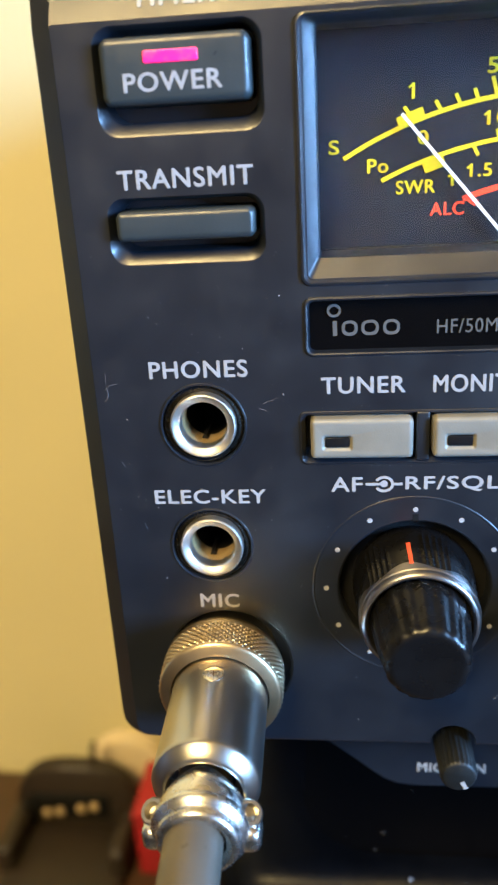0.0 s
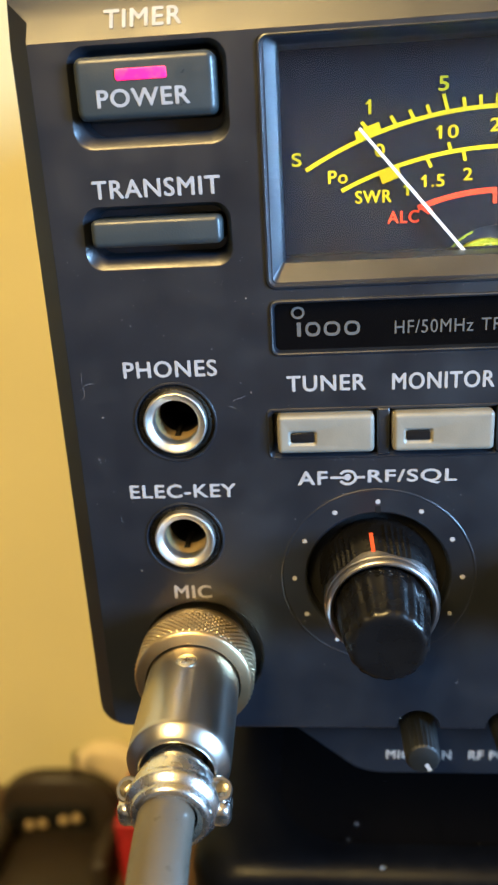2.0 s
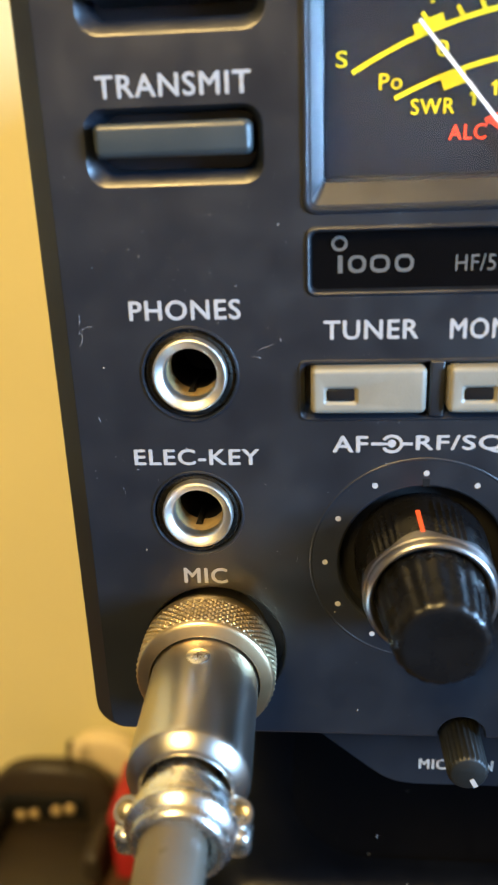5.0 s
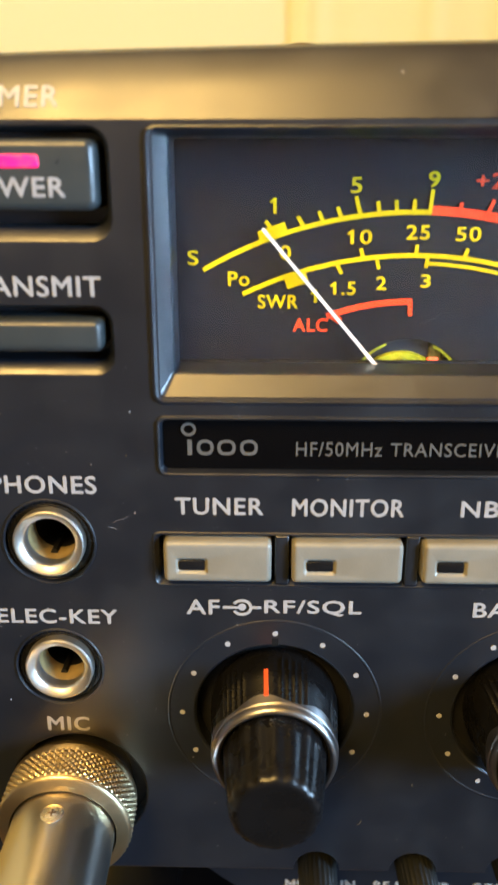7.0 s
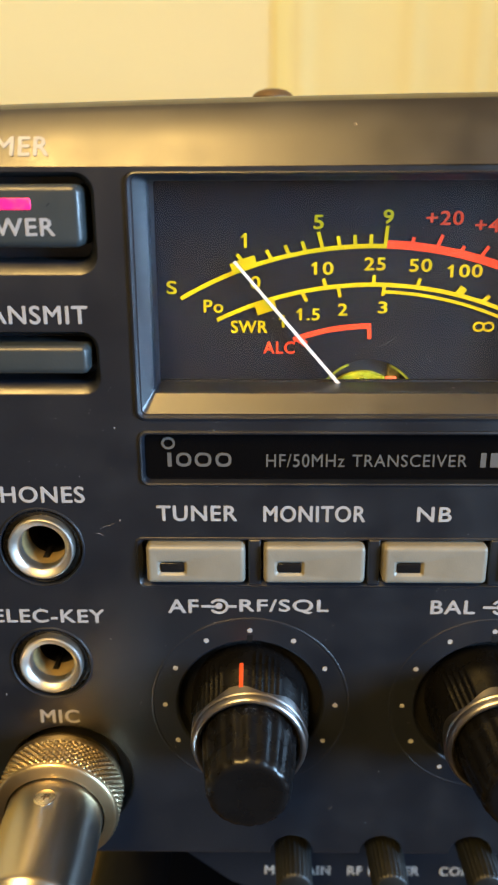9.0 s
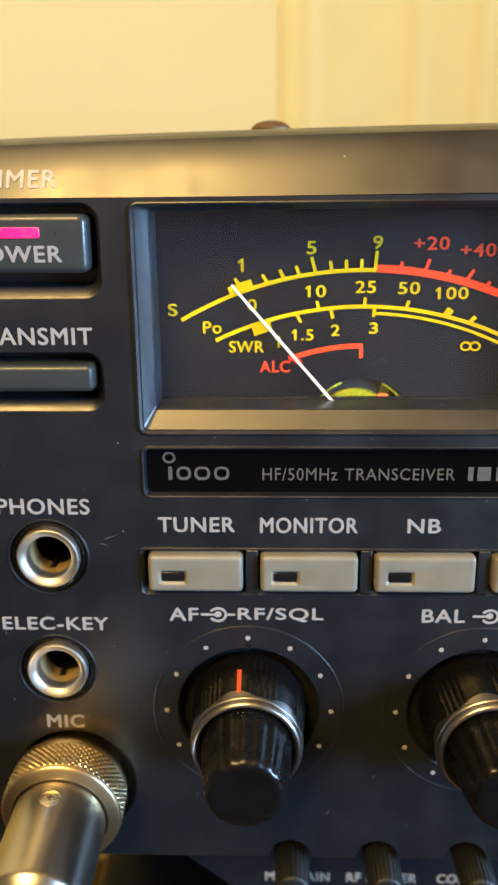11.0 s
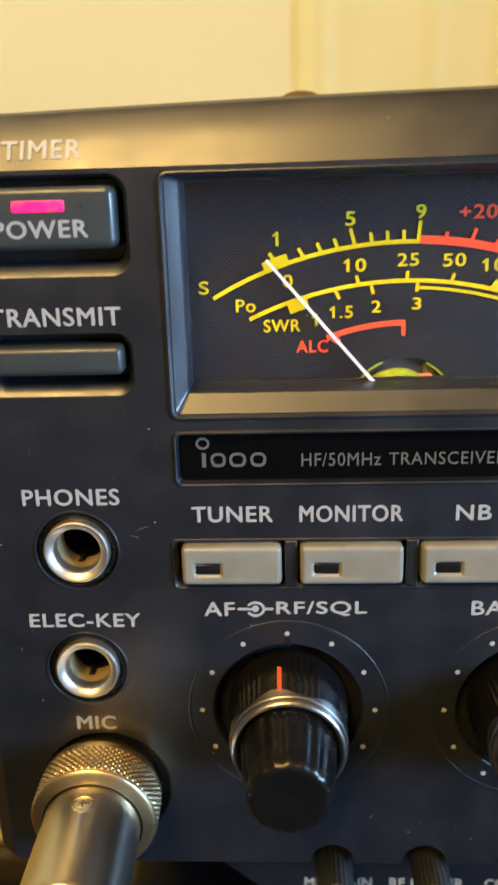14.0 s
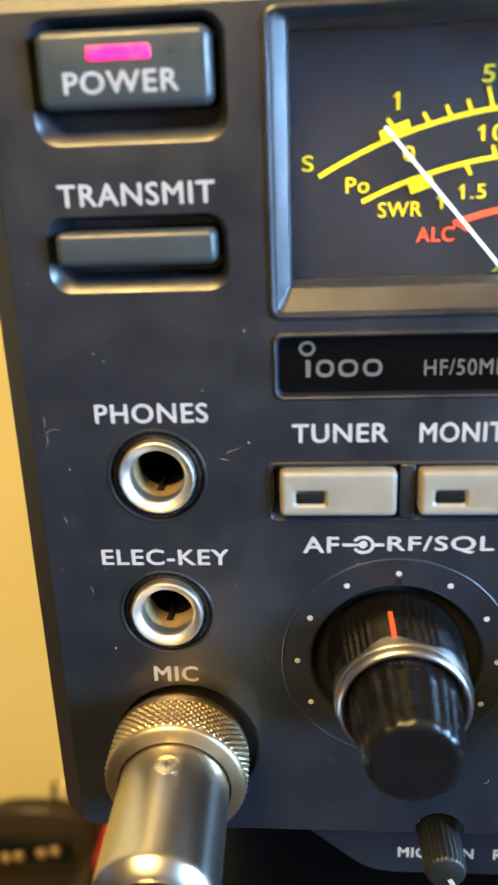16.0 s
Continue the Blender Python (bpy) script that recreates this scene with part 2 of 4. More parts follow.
def lathe(bm, cx, cz, profile, n=48, start=False, end=True, wave=None):
    """Turns (y, r) about the axis along y through (cx, cz)."""
    loops = []
    for k, (y, r) in enumerate(profile):
        lp = []
        for i in range(n):
            a = 2 * math.pi * i / n
            q = r + (wave(i, k) if wave else 0)
            lp.append(Vector((cx + q * math.cos(a), y, cz + q * math.sin(a))))
        loops.append(lp)
    return loft(bm, loops, start, end)


def soft_box(x0, x1, z0, z1, front, back, r=1.0, bevel=0.6, n=5, slot=None):
    """A button or box whose front edges are rounded; front is the smaller y."""
    bm = bmesh.new()
    loops = [rrect(x0, x1, z0, z1, r, back, n), rrect(x0, x1, z0, z1, r, front + bevel, n)]
    for k in (1, 2, 3, 4):
        a = radians(90 * k / 4)
        d = bevel * (1 - math.cos(a))
        loops.append(rrect(x0 + d, x1 - d, z0 + d, z1 - d, max(r - d, 0.05), front + bevel * (1 - math.sin(a)), n))
    loft(bm, loops, True, slot is None)
    if slot:
        a0, a1, b0, b1 = slot
        hole = [rrect(a0 + d, a1 - d, b0 + d, b1 - d, 0.4, front + y, n) for d, y in ((-0.22, 0), (-0.12, 0.03), (0.12, 0.28), (0.24, 0.4), (0.28, 0.9))]
        flat = rrect(x0 + bevel + 0.1, x1 - bevel - 0.1, z0 + bevel + 0.1, z1 - bevel - 0.1, 0.05, front, n)
        loft(bm, [loops[-1], flat])
        sheet(bm, [flat, hole[0]])
        loft(bm, hole, False, True)
    return bm


def box(x0, x1, y0, y1, z0, z1, bevel=0.0, seg=3):
    bm = bmesh.new()
    bmesh.ops.create_cube(bm, size=1.0)
    for v in bm.verts:
        v.co = Vector(((x0 + x1) / 2 + v.co.x * (x1 - x0), (y0 + y1) / 2 + v.co.y * (y1 - y0), (z0 + z1) / 2 + v.co.z * (z1 - z0)))
    if bevel:
        bmesh.ops.bevel(bm, geom=list(bm.edges), offset=bevel, segments=seg, profile=0.5, affect="EDGES")
    return bm


def lettering(text, x0, x1, z0, z1, y, mat, parent, bold=0.085, slope=0.0, name="lettering"):
    """Raised print that fills the box x0..x1, z0..z1 on the plane y; slope: how far y grows with z above z0; bold: thickening in mm."""
    cu = bpy.data.curves.new("lettering", "FONT")
    cu.body, cu.size, cu.resolution_u = text, 1.0, 4
    cu.space_character = 1.1
    tmp = bpy.data.objects.new("lettering", cu)
    me = bpy.data.meshes.new_from_object(tmp)
    bpy.data.objects.remove(tmp)
    xs, ys = [v.co.x for v in me.vertices], [v.co.y for v in me.vertices]
    a0, a1, b0, b1 = min(xs), max(xs), min(ys), max(ys)
    bm = bmesh.new()
    for k, (sx, sz) in enumerate(((-1, 0), (1, 0), (0, -0.7), (0, 0.7), (0, 0))):
        old = set(bm.verts)
        bm.from_mesh(me)
        for v in [v for v in bm.verts if v not in old]:
            z = z0 + bold + (v.co.y - b0) / (b1 - b0) * (z1 - z0 - 2 * bold) + sz * bold
            x = x0 + bold + (v.co.x - a0) / (a1 - a0) * (x1 - x0 - 2 * bold) + sx * bold
            v.co = Vector((x, y + slope * (z - z0) - 0.006 * k, z))
    bpy.data.meshes.remove(me)
    out = bmesh.ops.extrude_face_region(bm, geom=list(bm.faces))
    for v in [g for g in out["geom"] if isinstance(g, bmesh.types.BMVert)]:
        v.co.y -= 0.03
    return part(name, bm, mat, parent)


LAYER = [0]


def stroke(pts, width, y, mat, parent, name="scale_line", thick=0.05, closed=False):
    """A flat printed line of some width along points (x, z)."""
    bm = bmesh.new()
    n = len(pts)
    LAYER[0] = (LAYER[0] + 1) % 29
    y = y - 0.007 * LAYER[0]
    lo, hi = [], []
    for i, (x, z) in enumerate(pts):
        xa, za = pts[max(i - 1, 0)]
        xb, zb = pts[min(i + 1, n - 1)]
        d = math.hypot(xb - xa, zb - za)
        nx, nz = -(zb - za) / d * width / 2, (xb - xa) / d * width / 2
        lo.append((x - nx, z - nz))
        hi.append((x + nx, z + nz))
    loft(bm, [[Vector((a[0], y - thick, a[1])), Vector((b[0], y - thick, b[1])), Vector((b[0], y, b[1])), Vector((a[0], y, a[1]))] for a, b in zip(lo, hi)], True, True)
    return part(name, bm, mat, parent)


def arc(cx, cz, r, x0, x1, n=40):
    out = []
    for i in range(n + 1):
        x = x0 + (x1 - x0) * i / n
        out.append((x, cz + math.sqrt(r * r - (x - cx) ** 2)))
    return out


# ---- the room ----
def wall(name, x0, x1, y0, y1, z0, z1, mat, label, category="wall"):
    return tagged(part(name, box(x0, x1, y0, y1, z0, z1), mat), label, category, kind="structure")


wall("wall_north", -1600, 1100, 345, 445, -950, 1600, WALL, "smooth cream painted wall in warm lamp light")
# added wall out of view; its grey sets how bright the upper front reflects
wall("wall_south", -1600, 1100, -2300, -2200, -950, 1600, ROOM, "unseen grey wall toned for the reflection in the upper front")
# added wall out of view; its dark tone shapes the left edge reflections
wall("wall_west", -1700, -1600, -2200, 345, -950, 1600, DARKWALL, "unseen dark brown wall that darkens the left edge of the front")
# added floor out of view, dark for the reflection low on the front
wall("floor", -1600, 1100, -2200, 345, -1050, -950, FLOORM, "unseen dark blue floor that the lower front reflects", "floor")
wall("ceiling", -1600, 1100, -2200, 345, 1600, 1700, CEIL, "plain pale painted ceiling", "ceiling")


def window_wall():
    bm = bmesh.new()
    outer = [Vector((1100, y, z)) for y, z in ((-2200, -950), (345, -950), (345, 1600), (-2200, 1600))]
    hole = [Vector((1100, y, z)) for y, z in ((-850, 50), (-450, 50), (-450, 500), (-850, 500))]
    sheet(bm, [outer, hole])
    sheet(bm, [[p + Vector((100, 0, 0)) for p in outer], [p + Vector((100, 0, 0)) for p in hole]])
    loft(bm, [hole, [p + Vector((100, 0, 0)) for p in hole]])
    loft(bm, [outer, [p + Vector((100, 0, 0)) for p in outer]])
    return tagged(part("wall_east", bm, ROOM), "plain grey wall with the window opening", "wall", kind="structure")


window_wall()


def curtain():
    bm = bmesh.new()
    n = 350
    folds = [(7, 5, 1.5), (24, 9, 0.7), (64, 5, 1.3), (80, 10, 0.5), (98, 5, 1.6), (109, 4, 1.2), (133, 9, 0.9)]
    folds += [(150 + 23 * k, 5 + 4 * (k % 3), 0.7 + 0.4 * (k % 2)) for k in range(24)]

    def fold(u):
        return sum(h * math.exp(-((u - c) / w) ** 2) for c, w, h in folds)
    edge = [(CURTAIN_X + 4 + 2.0 * i, 344.3 - fold(2.0 * i)) for i in range(n + 1)]
    edge += [(CURTAIN_X + 704, 344.9), (CURTAIN_X + 4, 344.9)]
    loft(bm, [[Vector((x, y, z)) for x, y in edge] for z in (-180, 900)], True, True)
    ob = thing("curtain", (CURTAIN_X, 333, -180), "cream curtain hanging in soft vertical folds before the wall", "curtain")
    part("cloth", bm, CURTAIN, ob)
    part("hem", box(CURTAIN_X - 4, CURTAIN_X + 6, 343.7, 344.95, -180, 900, 0.6), YEDGE, ob, "deeper yellow vertical hem")


CURTAIN_X = 11.5
curtain()

DESK_Z = -303.0


def desk():
    ob = thing("desk", (0, 0, DESK_Z - 30), "dark brown wooden desk with a worn top", "desk")
    part("desktop", box(-800, 800, -70, 340, DESK_Z - 30, DESK_Z, 3), DESK, ob)
    for x in (-760, 760):
        for y in (-40, 300):
            part("leg", box(x - 25, x + 25, y - 25, y + 25, -950, DESK_Z - 30, 3), DESK, ob)


desk()


def lower_case():
    ob = thing("equipment_case", (120, 160, DESK_Z), "black glossy dusty equipment case under the transceiver", "equipment")
    bm = bmesh.new()
    loops = []
    for z, d in ((DESK_Z + 6, 0), (-28, 0), (-25, 0.4), (-22.5, 1.5), (-20.8, 3.2), (-19.9, 5.5), (-19.7, 7)):
        loops.append([Vector((p.x, p.z, z)) for p in rrect(-41 + d, 300 - d, 15 + d, 318 - d, 12, 0)])
    loft(bm, loops, True, False)
    # the matt plate lies in a shallow bay with wide round corners
    bay = [Vector((p.x, p.z, -19.7)) for p in rrect(-21, 292, 24.2, 310, 17, 0, 10)]
    sheet(bm, [loops[-1], bay])
    loft(bm, [bay, [Vector((p.x, p.y, -21.0)) for p in bay]])
    part("shell", bm, CASEGLOSS, ob, "glossy black dusty shell")
    bm = bmesh.new()
    loft(bm, [[Vector((p.x, p.y, z)) for p in bay] for z in (-20.0, -21.0)], True, True)
    part("top_plate", bm, DULL, ob, "matt black top plate")
    for x in (-2, 280):
        for y in (40, 295):
            b = bmesh.new()
            loft(b, [[Vector((x + r * math.cos(a * math.pi / 8), y + r * math.sin(a * math.pi / 8), z)) for a in range(16)] for z, r in ((DESK_Z, 8), (DESK_Z + 6, 9))], True, True)
            part("foot", b, BLACK, ob)


lower_case()

# ---- the transceiver ----
RIGHT = 285.0
radio = thing("transceiver", (118, 140, -20), "charcoal grey amateur radio transceiver with buttons, meter and knobs", "radio")

BUTTONS_X = ((-15.3, -0.65), (2.05, 17.05), (19.65, 35.0), (37.6, 52.8))
METER = (-16.0, 51.2, 109.2, 142.4)
NAMEPLATE = (-15.8, 51.0, 99.3, 107.7)
JACKS = ((-31.0, 89.4), (-31.1, 69.4))
MIC = (-30.4, 47.8)
DIALS = ((0.0, 62.0), (37.6, 62.0))
TRIM_X = (7.0, 22.2, 37.4)
TRIM = ((7.4, 29.6), (23.4, 29.6), (39.4, 29.6))
KEYBED = (-16.9, 54.6, 82.95, 91.2)
POWER = (-41.6, -19.9, 129.3, 142.4)
TRANSMIT = (-41.9, -20.5, 112.85, 121.8)


def front_outline():
    """Points (x, z, side) of the flat front: l, b, t tell which edge each lies on."""
    pts = [(-46.6, 143.0, "lt")] + [(-46.6, z, "l") for z in (142.8, 120.0, 90.0, 60.0, 35.4)]
    for i in range(1, 6):
        a = radians(180 + 90 * i / 5)
        pts.append((-44.6 + 2.0 * math.cos(a), 34.4 + 2.0 * math.sin(a), "c" + str(i)))
    pts += [(-30.0, 32.4, "b"), (-14.0, 32.4, "b")]
    for cx in TRIM_X:
        pts += [(cx - 3.7 * math.cos(math.pi * i / 14), 32.4 + 3.7 * math.sin(math.pi * i / 14), "b") for i in range(15)]
    pts += [(60.0, 32.4, "b"), (RIGHT, 32.4, "b"), (RIGHT, 143.0, "t"), (120.0, 143.0, "t"), (90.0, 143.0, "t")] + [(60.0 - 7.0 * k, 143.0, "t") for k in range(15)]
    return pts


def crown(x):
    """How far the upper edge of the front droops towards its left corner."""
    return 1.75 * max(0.0, (60.0 - x) / 102.0) ** 1.7 - 0.75


def front_panel():
    bm = bmesh.new()
    out = front_outline()
    loops = [[Vector((x, 0, z)) for x, z, s in out]]
    holes = [rrect(*POWER, 2.6, 0), rrect(*TRANSMIT, 2.4, 0), rrect(*METER, 1.2, 0), rrect(*NAMEPLATE, 1.2, 0), rrect(*KEYBED, 1.0, 0)]
    holes += [ring(x, z, 6.5, 0) for x, z in JACKS] + [ring(MIC[0] + 0.7, MIC[1] - 0.5, 10.6, 0)] + [ring(x, z, 11.9, 0) for x, z in DIALS]
    sheet(bm, loops + holes)
    # the edges that turn back: a rounded left side, a sloping top band, a short bottom lip
    steps = []
    for k in range(6):
        lp = []
        for x, z, s in out:
            y = 0.0
            side, side_y = (0, 0.12, 3.0, 3.3, 3.4, 3.4)[k], (0, 0.03, 2.3, 2.8, 4.0, 26.0)[k]
            if "c" in s:
                f = radians(90 * int(s[1]) / 5)
                x, z = x - side * math.cos(f), z - 0.7 * k / 5 * math.sin(f)
                y = side_y * math.cos(f) ** 2 + (0, 0.1, 0.35, 0.7, 1.2, 26.0)[k] * math.sin(f) ** 2
            if "l" in s:
                x, y = x - side, side_y
            if "b" in s:
                z -= (0, 0.25, 0.5, 0.65, 0.7, 0.7)[k]
                y = max(y, (0, 0.1, 0.35, 0.7, 1.2, 26.0)[k])
            if "t" in s:
                z = (143.0, 146.5, 149.9, 150.8, 151.3, 153.5)[k] - crown(x) * (0.25, 0.6, 1, 1, 1, 1)[k]
                y = (0, 1.65, 3.3, 4.1, 5.4, 26.0)[k]
            lp.append(Vector((x, y, z)))
        steps.append(lp)
    loft(bm, steps)

    def recess(loop_of, levels, cap=True):
        loft(bm, [loop_of(d, y) for d, y in levels], False, cap)

    def frame_of(b, r):
        return lambda d, y: rrect(b[0] + d, b[1] - d, b[2] + d, b[3] - d, max(r - d * 0.5, 0.2), y)

    for b, r in ((POWER, 2.6), (TRANSMIT, 2.4)):
        def chute(d, y, b=b, r=r):
            # the lower side slopes more than the others
            return rrect(b[0] + d * 0.45, b[1] - d * 0.45, b[2] + d, b[3] - d * 0.3, r, y)
        recess(chute, ((0, 0), (0.12, 0.02), (0.3, 0.12), (0.95, 0.65), (1.55, 1.2), (1.75, 1.6), (1.85, 6.0)))
    m = METER
    loft(bm, [rrect(m[0] + l, m[1] - l, m[2] + bt, m[3] - tp, r, y) for l, bt, tp, r, y in
              ((0, 0, 0, 1.4, 0), (0.12, 0.12, 0.1, 1.3, -0.3), (0.4, 0.4, 0.2, 1.2, -0.36), (0.58, 0.58, 0.3, 1.1, -0.1), (0.75, 0.75, 0.35, 0.9, 0.1), (0.95, 0.95, 0.45, 0.8, 0.12),
               (2.3, 3.4, 0.9, 0.5, 2.0), (2.5, 3.5, 1.1, 0.4, 2.5), (2.55, 3.55, 1.15, 0.4, 3.4), (2.6, 3.55, 1.15, 0.4, 10.5))], False, True)
    recess(frame_of(NAMEPLATE, 1.2), ((0, 0), (0.1, -0.22), (0.3, -0.28), (0.5, -0.2), (0.65, 0.2), (0.75, 1.2), (0.75, 2.0)))
    recess(frame_of(KEYBED, 1.0), ((0, 0), (0.1, -0.12), (0.3, -0.15), (0.5, 0.1), (0.8, 0.7), (0.95, 4.0)))
    for x, z in JACKS:
        recess(lambda d, y: ring(x, z, 6.5 - d, y), ((0, 0), (0.1, -0.16), (0.28, -0.18), (0.45, 0.15), (0.5, 1.9)), False)
    recess(lambda d, y: ring(MIC[0] + 0.7, MIC[1] - 0.5, 10.6 - d, y), ((0, 0), (0.25, 0.15), (0.4, 0.6), (0.4, 3.0)))
    for x, z in DIALS:
        recess(lambda d, y: ring(x, z, 11.9 - d, y), ((0, 0), (0.15, 0.05), (0.4, 0.3), (0.5, 3.0)))
    ob = part("front_panel", bm, PANEL, radio, "satin charcoal plastic front with white print", 20)
    # a crisp border round the flat face keeps its shading even
    bm = bmesh.new()
    bm.from_mesh(ob.data)
    for e in bm.edges:
        if len(e.link_faces) == 2 and (abs(e.link_faces[0].normal.y) > 0.9999) != (abs(e.link_faces[1].normal.y) > 0.9999):
            e.smooth = False
    bm.to_mesh(ob.data)
    bm.free()
    return ob


front_panel()


def lower_strip():
    bm = bmesh.new()
    pts = [(-21.0, 28.4), (-13.0, 21.8), (-6.0, 15.9), (-3.6, 14.0), (-1.2, 12.9), (2.0, 12.5), (RIGHT - 4, 12.5), (RIGHT - 4, 40.0), (-21.0, 40.0)]
    loft(bm, [[Vector((x, y, z)) for x, z in pts] for y in (11.0, 24.0)], True, True)
    part("lower_strip", bm, STRIPM, radio, "recessed charcoal strip under the front, overhang shade in its colour")


lower_strip()


def case_and_feet():
    bm = bmesh.new()
    rows = []
    for y in (24.0, 286.0):
        top = 152.0 + 0.07 * (y - 24.0)
        rows.append([Vector((p.x, y, p.z)) for p in rrect(-47.0, RIGHT - 2, 30, top, 3, y)])
    loft(bm, rows, True, True)
    part("case", bm, CASE, radio, "painted steel cover")
    # added block hides the lit wall behind the gap under the case
    part("gap_blocker", box(-34, RIGHT - 10, 60, 284, -14, 31, 3), BLACK, radio, "added black block closing the gap under the case")
    for x in (-2, 255):
        for y in (110, 262):
            b = bmesh.new()
            loft(b, [[Vector((x + r * math.cos(a * math.pi / 12), y + r * math.sin(a * math.pi / 12), z)) for a in range(24)] for z, r in ((-20, 7.5), (-18, 8.5), (30.5, 9))], True, True)
            part("foot", b, BLACK, radio, "black rubber foot")
    # the domed screw on the cover
    zc = 154.4
    b = bmesh.new()
    loft(b, [[Vector((3.6 + r * math.cos(a * math.pi / 16), 41 + r * math.sin(a * math.pi / 16), zc + z)) for a in range(32)] for z, r in ((-1.6, 3.5), (0.5, 3.6), (1.0, 3.2), (1.5, 2.4), (1.8, 1.2))], True, True)
    part("cover_screw", b, SCREWM, radio, "domed metal screw on the cover")


case_and_feet()


def push_buttons():
    b = part("power_button", soft_box(-40.4, -21.4, 133.0, 140.9, -1.6, 5.9, 1.2, 0.9), BUTTON, radio, "lit grey power button")
    part("indicator", soft_box(-34.7, -27.8, 137.75, 139.2, -1.78, -1.5, 0.3, 0.12, 3), LED, b, "glowing pink red indicator")
    lettering("POWER", -37.5, -24.9, 134.45, 136.8, -1.62, PRINT, b)
    part("transmit_button", soft_box(-40.5, -21.8, 116.2, 120.1, -1.6, 5.9, 0.9, 0.8), BUTTON, radio)
    for i, (x0, x1) in enumerate(BUTTONS_X):
        s0 = x0 + 1.9
        k = part("function_button", soft_box(x0, x1, 84.3, 90.4, -1.5, 3.9, 0.75, 0.7, 5, (s0 - 0.1, s0 + 4.0, 85.75, 87.9)), BEIGE, radio, "beige plastic key")
        part("lens", soft_box(s0 + 0.2, s0 + 3.7, 86.08, 87.57, -1.28, -0.5, 0.2, 0.12, 3), GREY_LENS, k, "unlit dark indicator lens")
    for (a0, a1), (b0, b1) in zip(BUTTONS_X, BUTTONS_X[1:]):
        part("divider", soft_box(a1 + 0.45, b0 - 0.35, 83.6, 91.0, -0.5, 3.95, 0.25, 0.3), PANEL, radio)


push_buttons()


def meter():
    face = bmesh.new()
    sheet(face, [rrect(-14.0, 49.2, 112.6, 141.8, 0.5, 9.0), [p for p in ring(17.6, 107.9, 8.1, 9.0, 64) if p.z > 112.7]])
    d = part("meter_face", face, DIAL, radio, "dark dial face with yellow and red scales")
    y = 8.95
    # the pivot housing behind its half round opening: a dark bay, light painted on its thin rim, the broad coil hoop
    # and its bearing
    part("pivot_recess", box(8, 27.5, 12.4, 13.0, 106, 118), BLACK, d)
    b = bmesh.new()
    lathe(b, 17.6, 107.9, ((9.0, 8.12), (9.2, 8.1), (12.4, 8.0)), 64, False, False)
    part("pivot_bay", b, BLACK, d)
    # two amber arcs paint the light caught on the rim
    for a0, a1 in ((22, 66), (112, 160)):
        stroke([(17.6 + 7.85 * math.cos(radians(a)), 107.9 + 7.85 * math.sin(radians(a))) for a in range(a0, a1, 3)], 0.34, 9.25, AMBER, d, "pivot_rim_glint")
    b = bmesh.new()
    lathe(b, 16.9, 107.6, ((11.8, 6.5), (10.0, 6.45), (9.7, 6.3), (9.7, 5.3), (10.3, 5.1), (11.8, 5.1)), 48, False, False)
    part("coil", b, AMBER, d, "green yellow coil hoop")
    b = bmesh.new()
    lathe(b, 16.6, 109.0, ((12.3, 4.2), (10.6, 4.1), (10.4, 3.8), (10.4, 2.9), (10.7, 2.8), (10.7, 1.6), (9.9, 1.4), (9.8, 0.2)), 40)
    part("bearing", b, COILM, d, "olive metal bearing with dull highlights")
    b = bmesh.new()
    lathe(b, 16.9, 112.7, ((11.0, 0.75), (9.4, 0.7), (9.3, 0.45), (9.6, 0.2)), 20)
    part("pivot_pin", b, AMBER, d)
    part("coil_lead", box(20.3, 22.0, 9.5, 10.0, 111.6, 113.3, 0.25), MARK, d)
    part("lead_post", box(20.6, 22.6, 10.2, 10.8, 111.6, 115.2, 0.4), COILM, d)
    # the pale lower edge of the face
    part("face_edge", box(-13.4, 48.6, 8.4, 8.93, 111.9, 113.05, 0.1), DIAL, d)
    # S scale
    sc = (17.6, 77.2, 55.2)
    stroke(arc(*sc, -10.0, 19.4), 0.62, y, YELLOW, d)
    stroke(arc(17.6, 77.35, 55.3, 19.5, 44.0), 1.15, y, RED, d, "red_scale_line")
    stroke(arc(17.6, 77.9, 55.1, -2.6, 0.9, 8), 1.6, y - 0.01, YELLOW, d, "start_block")

    def tick(x, c, length, mat, w=0.5, inward=0.0):
        # the marks point at the needle's pivot
        z = c[1] + math.sqrt(c[2] ** 2 - (x - c[0]) ** 2)
        n = math.hypot(x - 17.2, z - 108.0)
        ux, uz = (x - 17.2) / n, (z - 108.0) / n
        stroke([(x - ux * inward, z - uz * inward), (x + ux * length, z + uz * length)], w, y, mat, d, "scale_tick")

    for x, ln in ((-0.3, 2.4), (3.2, 1.6), (5.7, 1.6), (8.0, 1.6), (10.4, 2.5), (12.8, 1.6), (15.0, 1.6), (17.2, 1.6), (19.2, 2.8)):
        tick(x, sc, ln, YELLOW)
    for x, ln in ((22.9, 1.5), (26.4, 2.4), (29.7, 1.5), (32.5, 2.4), (35.4, 1.5), (38.3, 2.4)):
        tick(x, sc, ln, RED)
    # power and SWR scales
    po = (17.6, 75.2, 51.8)
    stroke(arc(*po, -4.8, 46.0), 0.6, y, YELLOW, d)
    stroke(arc(17.6, 77.0, 49.0, 19.3, 45.0), 0.45, y, YELLOW, d)
    stroke(arc(17.6, 75.0, 51.2, 0.9, 3.7, 8), 1.7, y - 0.01, YELLOW, d, "start_block")
    for x, w in ((11.0, 0.5), (17.8, 0.5), (24.0, 0.5), (30.0, 1.1), (33.6, 0.6)):
        tick(x, po, 1.35, YELLOW, w)
